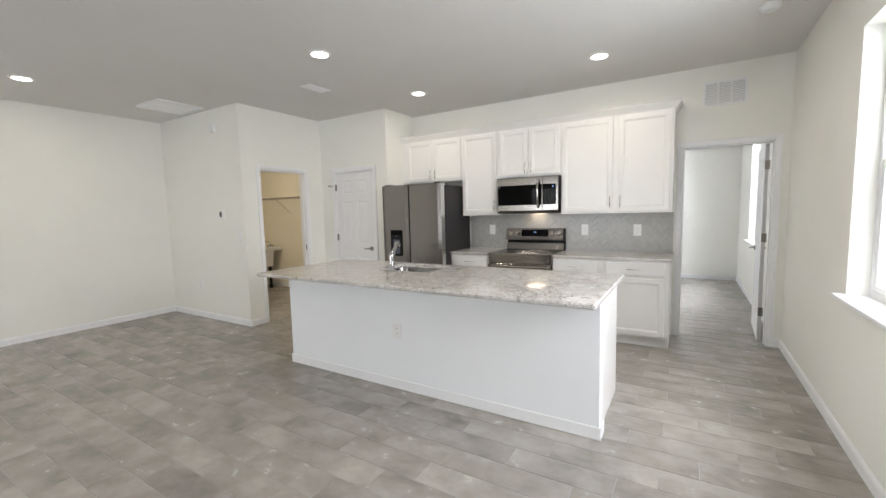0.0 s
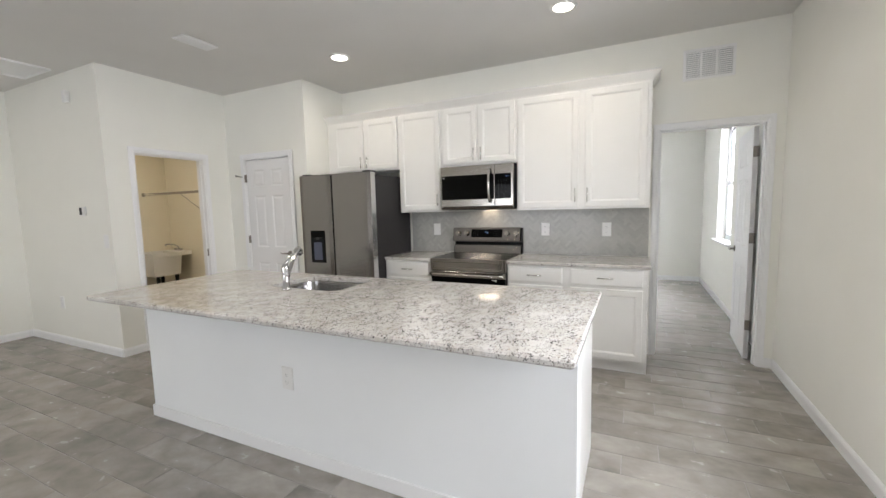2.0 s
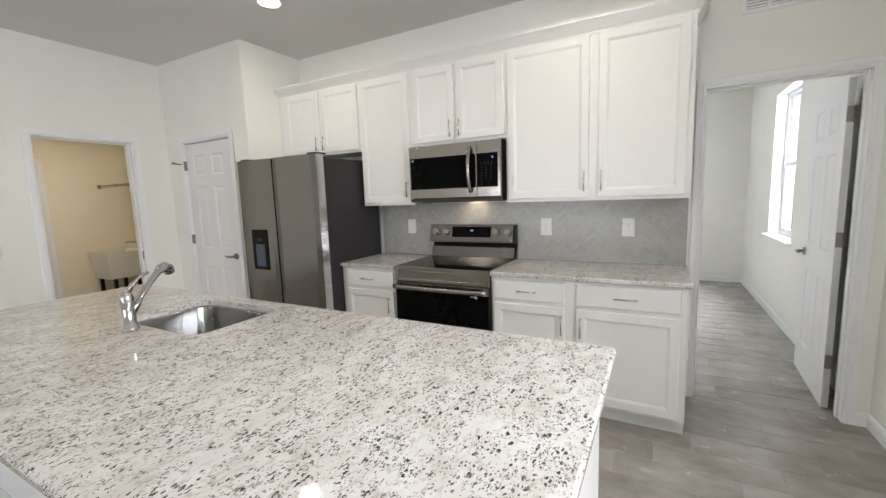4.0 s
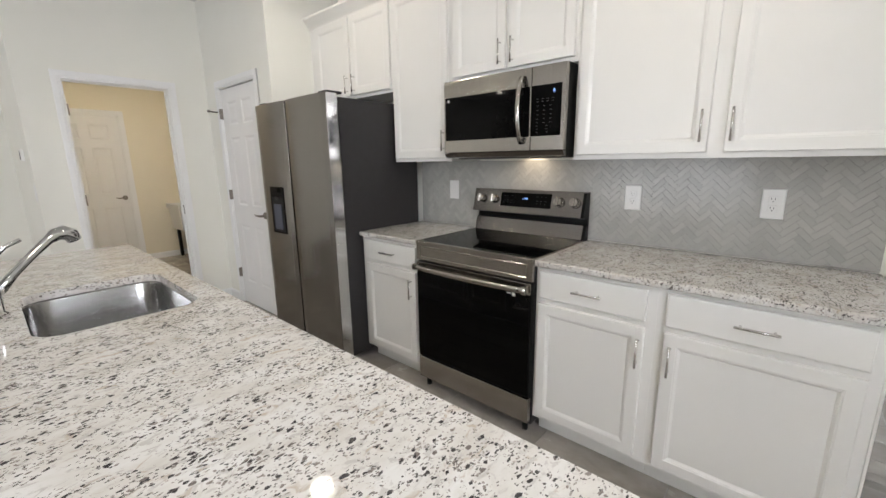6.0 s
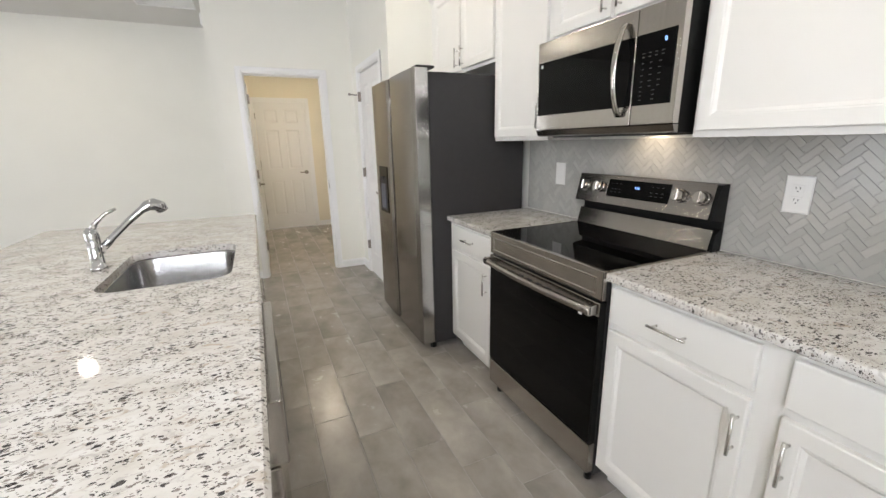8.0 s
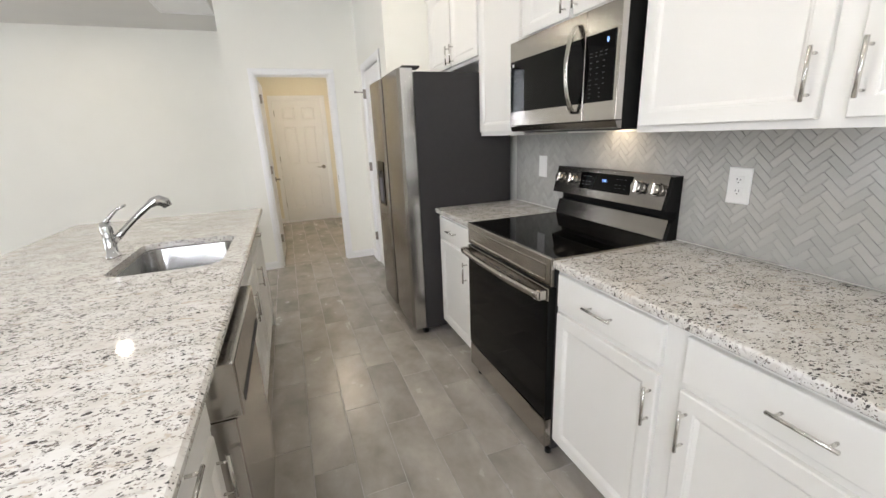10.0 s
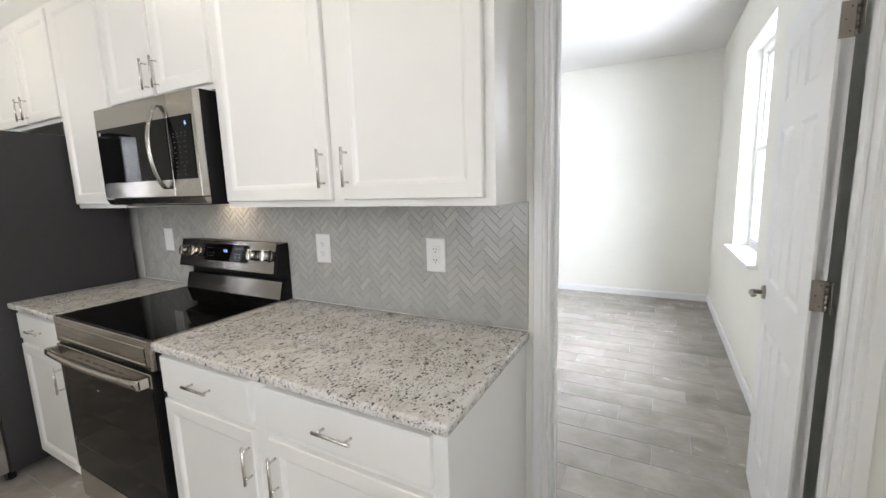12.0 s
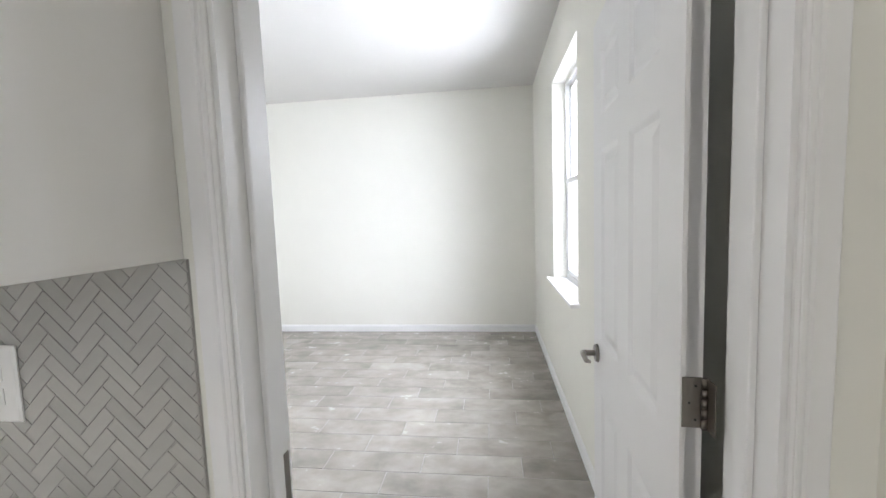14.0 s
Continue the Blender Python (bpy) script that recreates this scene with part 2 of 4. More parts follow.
def setting(name, bm, material, label="", category="structure"):
    return tagged(part(name, bm, material), label, category, "", "structure")


def disc(bm, r, depth, m, sides=24, bevel=0.0):
    made = bmesh.ops.create_cone(bm, cap_ends=True, segments=sides, radius1=r, radius2=r - bevel, depth=depth, matrix=m)
    for v in made["verts"]:
        for f in v.link_faces:
            f.smooth = len(f.verts) == 4
    return bm

# ---------------- the shell ----------------
H = 2.82
XR, XW, YB, XL, YA = 1.0, -4.615, 7.36, -6.52, 5.40   # window wall, laundry wall, cabinet wall, far wall, alcove wall
YP, XP = 6.70, -3.34                                     # pantry wall and its return
YS, YN, XLW, YLN = -1.3, 11.55, -7.32, 7.54              # patio wall, bedroom end, laundry end walls
XB = -2.9                                                # bedroom's other wall
T = 0.12


def wall_x(name, x0, x1, y, y2, holes=(), mat=None, label="cream-painted plaster wall"):
    """A wall along x, with holes (x0, x1, z0, z1)."""
    bm, at = bmesh.new(), x0
    for a, c, z0, z1 in sorted(holes):
        bx(bm, at, a, y, y2, 0, H)
        if z0 > 0:
            bx(bm, a, c, y, y2, 0, z0)
        bx(bm, a, c, y, y2, z1, H)
        at = c
    bx(bm, at, x1, y, y2, 0, H)
    return setting(name, bm, mat or WALL, label, "wall")


def wall_y(name, y0, y1, x, x2, holes=(), mat=None, label="cream-painted plaster wall"):
    bm, at = bmesh.new(), y0
    for a, c, z0, z1 in sorted(holes):
        bx(bm, x, x2, at, a, 0, H)
        if z0 > 0:
            bx(bm, x, x2, a, c, 0, z0)
        bx(bm, x, x2, a, c, z1, H)
        at = c
    bx(bm, x, x2, at, y1, 0, H)
    return setting(name, bm, mat or WALL, label, "wall")


KW, BW = (3.75, 5.59, 0.87, 2.40), (9.20, 10.13, 0.87, 2.40)
wall_y("wall_window_side", YS - 0.2, YN + 0.12, XR, XR + 0.2, [KW, BW])
wall_x("wall_cabinets", XP, XR, YB, YB + T, [(0.112, 0.894, 0, 2.04)])
wall_x("wall_patio", XL - T, XR, YS - 0.2, YS, [(-4.3, -0.9, 0, 2.15)])
wall_y("wall_far_side", YS, YA, XL - T, XL)
wall_x("wall_alcove", XLW - T, XW, YA, YA + T)
wall_y("wall_laundry", YA + T, YP, XW - T, XW, [(5.652, 6.392, 0, 2.04)])
wall_x("wall_pantry", XW, XP, YP, YP + T, [(-4.325, -3.592, 0, 2.04)])
wall_y("wall_pantry_return", YP + T, YB + T, XP - T, XP)
wall_y("wall_pantry_side", YP, YLN, XW - T, XW)
wall_y("wall_laundry_end", YA + T, YLN, XLW - T, XLW, [(5.74, 6.52, 0, 2.03)], LAUNDRY_WALL, "pale yellow painted plaster wall")
wall_x("wall_laundry_north", XLW - T, XP - T, YLN, YLN + T, (), LAUNDRY_WALL, "pale yellow painted plaster wall")
wall_x("wall_bedroom_end", XB - T, XR, YN, YN + T)
wall_y("wall_bedroom_side", YB + T, YN, XB - T, XB)
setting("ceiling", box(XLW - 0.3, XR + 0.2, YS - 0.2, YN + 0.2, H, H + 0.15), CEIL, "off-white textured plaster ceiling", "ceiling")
setting("floor", box(XLW - 0.3, XR + 0.2, YS - 0.2, YN + 0.2, -0.12, -0.0019), GROUT_F, "light grey grout bed under the floor tiles", "floor")
setting("ground", box(-40, 60, -60, 60, -0.4, -0.3), DIRT, "mown grass ground outside the house", "ground")


def base_run(x0, y0, x1, y1, side):
    """A baseboard from one corner to the other; side: the way it stands out from the wall."""
    bm = bmesh.new()
    sx, sy = side
    prof = [(0, 0), (0.013, 0), (0.013, 0.062), (0.009, 0.074), (0.004, 0.083), (0, 0.083)]
    loops = []
    for x, y in ((x0, y0), (x1, y1)):
        loops.append([bm.verts.new((x + sx * d, y + sy * d, z)) for d, z in prof])
    k = len(prof)
    for i in range(k):
        bm.faces.new((loops[0][i], loops[0][(i + 1) % k], loops[1][(i + 1) % k], loops[1][i]))
    bm.faces.new(loops[0][::-1])
    bm.faces.new(loops[1])
    return setting("baseboard", bm, TRIM, "white painted wooden baseboard", "baseboard")


for run in [(XR, YS, XR, YB, (-1, 0)), (XR, YB + T, XR, YN, (-1, 0)), (XB, YN, XR, YN, (0, -1)), (XB, YB + T, XB, YN, (1, 0)),
            (XL, YS, XL, YA, (1, 0)), (XL, YA, XW, YA, (0, -1)), (XW, YA, XW, 5.606, (1, 0)), (XW, 6.438, XW, YP, (1, 0)),
            (XW, YP, -4.40, YP, (0, -1)), (-3.537, YP, XP, YP, (0, -1)), (0.935, YB, XR - 0.013, YB, (0, -1)),
            (XLW, YA + T, XLW, 5.68, (1, 0)), (XLW, 6.58, XLW, YLN, (1, 0)), (XLW, YLN, XW - T, YLN, (0, -1)), (XLW, YA + T, XW - T, YA + T, (0, 1)),
            (XB, YB + T, 0.072, YB + T, (0, 1)), (XW - T, 6.44, XW - T, YLN, (-1, 0))]:
    base_run(*run)


def casing(width, height, thick=0.14, w=0.060, label="white painted door casing", stop=True):
    """A door frame with casing on both sides, its opening from 0 to width, in the wall from y 0 to thick."""
    bm = bmesh.new()
    j = 0.014
    bx(bm, 0, j, -0.002, thick + 0.002, 0, height)
    bx(bm, width - j, width, -0.002, thick + 0.002, 0, height)
    bx(bm, j, width - j, -0.0018, thick + 0.0018, height - j, height)
    if stop:
        for a, c in ((j, j + 0.011), (width - j - 0.011, width - j)):
            bx(bm, a, c, 0.045, 0.08, 0, height - j, 0.002)
        bx(bm, j + 0.011, width - j - 0.011, 0.045, 0.08, height - j - 0.011, height - j, 0.002)
    for y0, y1, yy0, yy1 in ((-0.012, 0, -0.018, 0), (thick, thick + 0.012, thick, thick + 0.018)):
        for a, c, ia, ic in ((-w + 0.006, 0.006, -w + 0.006, -0.008), (width - 0.006, width + w - 0.006, width + 0.008, width + w - 0.006)):
            bx(bm, a, c, y0, y1, 0, height + w - 0.006, 0.003)
            inner = (a + w - 0.012, a + w - 0.004) if a < 0 else (a + 0.004, a + 0.012)
            bx(bm, *inner, y0 - 0.003 if y0 < 0 else y0 + 0.003, y1 - 0.0005 if y0 < 0 else y1 + 0.003, 0, height - 0.002, 0.0015)
            bx(bm, ia + 0.001, ic, yy0 * 0.85 if yy0 < 0 else yy0, yy1 if yy0 < 0 else yy1 - 0.003, 0, height + w - 0.009, 0.003)
        bx(bm, 0.006, width - 0.006, y0, y1, height - 0.006, height + w - 0.006, 0.003)
        bx(bm, -w + 0.0085, width + w - 0.0085, yy0 * 0.85 - 0.0007 if yy0 < 0 else yy0, yy1 if yy0 < 0 else yy1 - 0.0023, height + 0.008, height + w - 0.0085, 0.003)
    return bm


def hinge(parent, x, y, z, rz=0, mat=None):
    bm = bmesh.new()
    bx(bm, -0.032, 0.0, -0.0015, 0.0015, -0.045, 0.045, 0.001)
    bx(bm, -0.0015, 0.0015, -0.030, 0.0, -0.045, 0.045)
    tube(bm, [(0, 0, -0.047), (0, 0, 0.047)], 0.006, 10)
    for sx, sz in ((-0.02, 0.03), (-0.012, 0), (-0.02, -0.03)):
        disc(bm, 0.004, 0.003, Matrix.Translation((sx, 0.002, sz)) @ Matrix.Rotation(radians(90), 4, "X"), 8)
    return part("hinge", bm, mat or NICKEL, parent, "brushed nickel door hinge", "", pose(x, y, z, 0, 0, rz))


def butt_hinge(parent, x, y, z):
    """An open hinge: one leaf on the door's edge, the pin, the other leaf on the jamb."""
    bm = bmesh.new()
    bx(bm, x - 0.0022, x, y + 0.001, y + 0.033, z - 0.045, z + 0.045, 0.001)
    for sy, sz in ((0.012, 0.03), (0.022, 0.0), (0.012, -0.03)):
        disc(bm, 0.0035, 0.001, Matrix.Translation((x - 0.0025, y + sy, z + sz)) @ Matrix.Rotation(radians(90), 4, "Y"), 8)
    bx(bm, x - 0.036, x - 0.008, y - 0.0065, y - 0.0042, z - 0.045, z + 0.045, 0.001)
    for k in range(5):
        a = z - 0.045 + k * 0.018
        tube(bm, [(x - 0.006, y - 0.001, a + 0.0006), (x - 0.006, y - 0.001, a + 0.0174)], 0.005, 10)
    part("hinge", bm, NICKEL, parent, "brushed nickel door hinge")
    b2 = bmesh.new()
    for sy, sz in ((0.012, 0.03), (0.022, 0.0), (0.012, -0.03)):
        disc(b2, 0.0022, 0.0006, Matrix.Translation((x - 0.0032, y + sy, z + sz)) @ Matrix.Rotation(radians(90), 4, "Y"), 8)
    return part("screw", b2, SLOT, parent, "dark hinge screws")


def lever(parent, x, y, z, side, to=-1, mat=None):
    """A lever handle on the face y, standing out to side, its arm pointing to."""
    bm = bmesh.new()
    disc(bm, 0.032, 0.010, Matrix.Translation((x, y + side * 0.005, z)) @ Matrix.Rotation(radians(-90 * side), 4, "X"), 24, 0.004)
    tube(bm, [(x, y, z), (x, y + side * 0.05, z)], 0.010)
    tube(bm, [(x, y + side * 0.048, z), (x + to * 0.03, y + side * 0.052, z + 0.003), (x + to * 0.07, y + side * 0.05, z - 0.002), (x + to * 0.108, y + side * 0.046, z + 0.008)], [0.010, 0.009, 0.008, 0.005])
    return part("lever", bm, mat or NICKEL, parent, "satin nickel door lever")


def six_panel(name, label, width, m, hinge_left=True, height=2.015, knob_z=0.92, hinges=True, butt=False, mat=None):
    """A six-panel door; its face at y 0 to 0.035, hinged at x 0."""
    door = thing(name, label, "door")
    door.matrix_basis = m
    bm = bmesh.new()
    s, c = 0.115, 0.10
    w2 = (width - 2 * s - c) / 2
    spans = [(0.235, 0.80), (0.985, 1.60), (1.705, 1.905)]
    bx(bm, 0, width, 0.008, 0.027, 0.008, height)
    for a, e in ((0, s), (s + w2, s + w2 + c), (width - s, width)):
        bx(bm, a, e, 0, 0.035, 0.008, height)
    zs = [0.008] + [z for p in spans for z in p] + [height]
    for a, e in ((s, s + w2), (s + w2 + c, width - s)):
        for z0, z1 in zip(zs[0::2], zs[1::2]):
            bx(bm, a, e, 0, 0.035, z0, z1)
    part("leaf", bm, mat or DOORM, door)
    for a in (s, s + w2 + c):
        for z0, z1 in spans:
            for face in (0, 1):
                p = bmesh.new()
                rings(p, a, a + w2, z0, z1, [(0, 0.0), (0.004, 0.0015), (0.014, 0.0078), (0.022, 0.0078), (0.045, 0.002)])
                if face:
                    for v in p.verts:
                        v.co.y = 0.035 - v.co.y
                part("panel", p, mat or DOORM, door)
    lever(door, width - 0.06, 0, knob_z, -1)
    lever(door, width - 0.06, 0.035, knob_z, 1)
    if hinges:
        for z in (0.31, 1.077, 1.81):
            (butt_hinge if butt else hinge)(door, 0.0, 0.0, z)
    return door


# door between kitchen and bedroom, its leaf swung into the bedroom
frame_bed = tagged(part("door_frame_1", casing(0.782, 2.04, T, 0.047), TRIM, None, "", "", pose(0.112, YB, 0)), "white painted casing round the bedroom doorway", "door frame", "", "structure")
six_panel("bedroom_door", "white six-panel door standing open against the bedroom window wall", 0.75, pose(0.862, 7.515, 0, 0, 0, 87.1), butt=True)
bm = box(0.126, 0.1285, YB + 0.085, YB + 0.112, 0.88, 0.99, 0.001)
part("strike_plate", bm, NICKEL, frame_bed, "nickel strike plate", "", frame_bed.matrix_basis.inverted())
frame_lau = tagged(part("door_frame_2", casing(0.74, 2.04, T, 0.052), TRIM, None, "", "", pose(XW, 5.652, 0, 0, 0, 90)), "white painted casing round the laundry doorway", "door frame", "", "structure")
six_panel("laundry_door", "white six-panel door standing open inside the laundry", 0.708, pose(XW - T - 0.015, 5.668, 0, 0, 0, 178))
frame_pan = tagged(part("door_frame_3", casing(0.733, 2.04, T), TRIM, None, "", "", pose(-4.325, YP, 0)), "white painted casing round the pantry door", "door frame", "", "structure")
six_panel("pantry_door", "white six-panel door shut in the pantry wall", 0.699, pose(-4.308, YP + 0.006, 0))
frame_gar = tagged(part("door_frame_4", casing(0.78, 2.03, T, label="", stop=False), TRIM, None, "", "", pose(XLW, 5.74, 0, 0, 0, 90)), "white painted casing round the door at the laundry's end", "door frame", "", "structure")
six_panel("garage_door", "white six-panel door shut at the end of the laundry", 0.746, pose(XLW - 0.006, 5.757, 0, 0, 0, 90))
setting("backdrop", box(4.0, 4.05, 0.0, 14.0, -0.3, 7.0), glow("bright_overcast", (0.88, 0.94, 1.0), 1.7), "plain bright overcast sky outside the windows", "backdrop")
bm = bmesh.new()
tube(bm, [(0, 0, 0), (0, -0.035, 0.0), (0, -0.07, 0.004)], [0.006, 0.006, 0.006])
disc(bm, 0.013, 0.02, Matrix.Translation((0, -0.078, 0.005)) @ Matrix.Rotation(radians(90), 4, "X"), 12, 0.003)
stop = thing("door_stop", "dark metal hinge-pin door stop by the pantry door", "door stop", (-4.355, YP - 0.018, 1.83))
part("stem", bm, BRONZE, stop)


def window(name, y0, y1, z0, z1):
    """A single-hung window in the wall along y at XR, with deep plaster returns and a sill."""
    w = setting(name, box(XR + 0.10, XR + 0.16, y0, y0 + 0.035, z0, z1, 0.002), TRIM, "white vinyl single-hung window", "window")
    mid = (z0 + z1) / 2 - 0.0
    f = bmesh.new()
    bx(f, XR + 0.10, XR + 0.16, y1 - 0.035, y1, z0, z1, 0.002)
    bx(f, XR + 0.10, XR + 0.16, y0 + 0.035, y1 - 0.035, z0, z0 + 0.04, 0.002)
    bx(f, XR + 0.10, XR + 0.16, y0 + 0.035, y1 - 0.035, z1 - 0.035, z1, 0.002)
    part("window_frame", f, TRIM, w)
    for a, b, x in ((z0 + 0.04, mid + 0.02, XR + 0.105), (mid - 0.02, z1 - 0.035, XR + 0.13)):
        s = bmesh.new()
        ya, yb = y0 + 0.036, y1 - 0.036
        bx(s, x, x + 0.024, ya, ya + 0.03, a, b, 0.002)
        bx(s, x, x + 0.024, yb - 0.03, yb, a, b, 0.002)
        bx(s, x, x + 0.024, ya + 0.03, yb - 0.03, a, a + 0.035, 0.002)
        bx(s, x, x + 0.024, ya + 0.03, yb - 0.03, b - 0.035, b, 0.002)
        sash = part("sash", s, TRIM, w)
        pane = part("pane", box(x + 0.010, x + 0.014, ya + 0.03, yb - 0.03, a + 0.035, b - 0.035), glass, sash)
        pane.visible_shadow = False
    sill = setting("window_sill", box(XR - 0.055, XR + 0.10, y0 - 0.05, y1 + 0.05, z0 - 0.022, z0 + 0.002, 0.006, 2), TRIM, "white marble window sill", "window sill")
    return w


window("window_1", KW[0], (KW[0] + KW[1]) / 2 - 0.03, KW[2], KW[3])
window("window_2", (KW[0] + KW[1]) / 2 + 0.03, KW[1], KW[2], KW[3])
setting("window_post", box(XR + 0.02, XR + 0.17, 4.64, 4.70, KW[2], KW[3], 0.003), TRIM, "white post between the two windows", "window post")
window("window_3", BW[0], BW[1], BW[2], BW[3])
slider = setting("window_4", box(-4.3, -4.24, YS - 0.12, YS - 0.05, 0.0, 2.15, 0.003), TRIM, "white sliding patio door", "patio door")
bm = bmesh.new()
for a in (-2.63, -0.96):
    bx(bm, a, a + 0.06, YS - 0.12, YS - 0.05, 0.0, 2.15, 0.003)
bx(bm, -4.24, -0.96, YS - 0.12, YS - 0.05, 2.08, 2.15, 0.003)
bx(bm, -4.24, -0.96, YS - 0.12, YS - 0.05, 0.0, 0.05, 0.003)
part("door_frame", bm, TRIM, slider)
for a, b in ((-4.24, -2.63), (-2.57, -0.96)):
    p = part("pane", box(a, b, YS - 0.09, YS - 0.084, 0.05, 2.08), glass, slider)
    p.visible_shadow = False

# ---------------- cabinets ----------------


def bar_pull(parent, x, y, z, length=0.125, upright=True):
    """A slim bar pull centred at x, z on the front y."""
    bm, h = bmesh.new(), length / 2
    d = (0, 0, 1) if upright else (1, 0, 0)
    at = Vector((x, y - 0.027, z))
    tube(bm, [at - Vector(d) * h, at + Vector(d) * h], 0.0048, 10)
    for s in (-1, 1):
        foot = Vector((x, y, z)) + Vector(d) * s * (h - 0.016)
        tube(bm, [foot, foot + Vector((0, -0.027, 0))], 0.0038, 8)
    return part("handle", bm, NICKEL_BAR, parent, "satin nickel bar pull")


NICKEL_BAR = plain("satin_bar", (0.70, 0.68, 0.65), 0.25, 1.0)


def cab_door(parent, x0, x1, z0, z1, y, pull=None, name="door"):
    """A cabinet door with a flat panel set in a moulded frame; y: its front face."""
    bm = bmesh.new()
    rings(bm, x0, x1, z0, z1, [(0, y + 0.019), (0, y + 0.003), (0.003, y), (0.044, y), (0.047, y + 0.002), (0.050, y + 0.002), (0.060, y + 0.009), (0.064, y + 0.009)])
    back = [bm.verts.new((x, y + 0.019, z)) for x, z in ((x0, z0), (x0, z1), (x1, z1), (x1, z0))]
    bm.faces.new(back)
    d = part(name, bm, CAB, parent)
    if pull:
        bar_pull(d, *pull)
    return d


def drawer(parent, x0, x1, z0, z1, y, pull=True):
    bm = bmesh.new()
    rings(bm, x0, x1, z0, z1, [(0, y + 0.019), (0, y + 0.004), (0.002, y + 0.001), (0.006, y)])
    bm.faces.new([bm.verts.new((x, y + 0.019, z)) for x, z in ((x0, z0), (x0, z1), (x1, z1), (x1, z0))])
    d = part("drawer_front", bm, CAB, parent)
    if pull:
        bar_pull(d, (x0 + x1) / 2, y, (z0 + z1) / 2, 0.125, False)
    return d


FY = -0.61   # front of a base cabinet's face frame, from the wall


def base_cabinet(label, width, at, rz, doors, pulls=True, depth=0.585, end_left=False, end_right=False, drawers=1, drawer_pull=True, sink=False):
    """A base unit: its back at y 0, its front towards -y. doors: list of (x0, x1, pull x)."""
    c = thing("base_cabinet", label, "kitchen cabinet", at, rz, "base cabinets")
    bm = bmesh.new()
    if sink:
        bx(bm, 0.001, width - 0.001, -depth, -0.002, 0.102, 0.66)
        bx(bm, 0.001, width - 0.001, -depth, -depth + 0.02, 0.66, 0.883)
    else:
        bx(bm, 0.0001, width - 0.0001, -depth, -0.002, 0.102, 0.883)
    part("body", bm, CAB, c)
    part("toe_kick", box(0.001, width - 0.001, -depth + 0.075, -0.01, 0.0, 0.101), CAB, c)
    y = -depth - 0.0195
    for k, (x0, x1, px) in enumerate(doors):
        cab_door(c, x0, x1, 0.128, 0.708, y, (px, y, 0.605) if px else None)
    if drawers == 1:
        drawer(c, doors[0][0], doors[-1][1], 0.735, 0.864, y, drawer_pull)
    else:
        for x0, x1, px in doors:
            drawer(c, x0, x1, 0.735, 0.864, y, drawer_pull)
    return c


BD = YB - 6.7595   # depth of the base units
base_cabinet("white base cabinet with one drawer and a door beside the fridge", 0.53, (-2.39, YB, 0), 0, [(0.045, 0.505, 0.472)], depth=BD)
base_cabinet("white base cabinet with one drawer and a door beside the range", 0.516, (-1.091, YB, 0), 0, [(0.018, 0.480, 0.464)], depth=BD)
base_cabinet("wide white base cabinet with drawer and door beside the doorway", 0.612, (-0.575, YB, 0), 0, [(0.035, 0.582, 0.062)], depth=BD)
tagged(part("end_panel", bx(box(0.0375, 0.0455, 6.757, YB - 0.002, 0.101, 0.883, 0.001), 0.0375, 0.0455, 6.83, YB - 0.002, 0.0, 0.100), CAB), "white cabinet end panel beside the bedroom doorway", "cabinet end panel")


def upper_cabinet(label, x0, x1, z0, doors, at_y=7.07, z1=2.40):
    c = thing("wall_cabinet", label, "kitchen cabinet", (x0, YB, z0), 0, "wall cabinets")
    w, d = x1 - x0, YB - at_y
    bm = box(0.0005, w - 0.0005, -d, -0.002, 0.0, z1 - z0)
    part("body", bm, CAB, c)
    y = -d - 0.0195
    for a, b, px, pz in doors:
        cab_door(c, a - x0, b - x0, 0.022, z1 - z0 - 0.018, y, (px - x0, y, pz) if px else None)
    return c


upper_cabinet("white two-door wall cabinet above the fridge", XP + 0.001, -2.377, 1.825, [(-3.25, -2.83, -2.858, 0.10), (-2.805, -2.390, -2.777, 0.10)])
upper_cabinet("tall white single-door wall cabinet", -2.377, -1.862, 1.36, [(-2.360, -1.885, -1.912, 0.125)])
upper_cabinet("short white two-door wall cabinet above the microwave", -1.862, -1.083, 1.815, [(-1.838, -1.482, -1.508, 0.105), (-1.458, -1.098, -1.432, 0.105)])
upper_cabinet("large white two-door wall cabinet beside the bedroom doorway", -1.083, 0.047, 1.36, [(-1.066, -0.525, -0.548, 0.125), (-0.468, 0.018, -0.446, 0.125)])

prof = [(7.07, 2.385), (7.064, 2.385), (7.061, 2.40), (7.052, 2.408), (7.034, 2.43), (7.016, 2.450), (7.010, 2.456), (7.010, 2.471), (7.07, 2.471)]
bm = bmesh.new()
loops = [[bm.verts.new((XP + 0.002, y, z)) for y, z in prof], [bm.verts.new((0.047 + (7.07 - y), y, z)) for y, z in prof], [bm.verts.new((0.047 + (7.07 - y), YB - 0.001, z)) for y, z in prof]]
for a, c in zip(loops, loops[1:]):
    for k in range(len(prof)):
        bm.faces.new((a[k], a[(k + 1) % len(prof)], c[(k + 1) % len(prof)], c[k]))
bm.faces.new(loops[0][::-1])
bm.faces.new(loops[2])
tagged(part("crown_moulding", bm, CAB), "white crown moulding along the top of the wall cabinets", "crown moulding")

# ---------------- counters ----------------


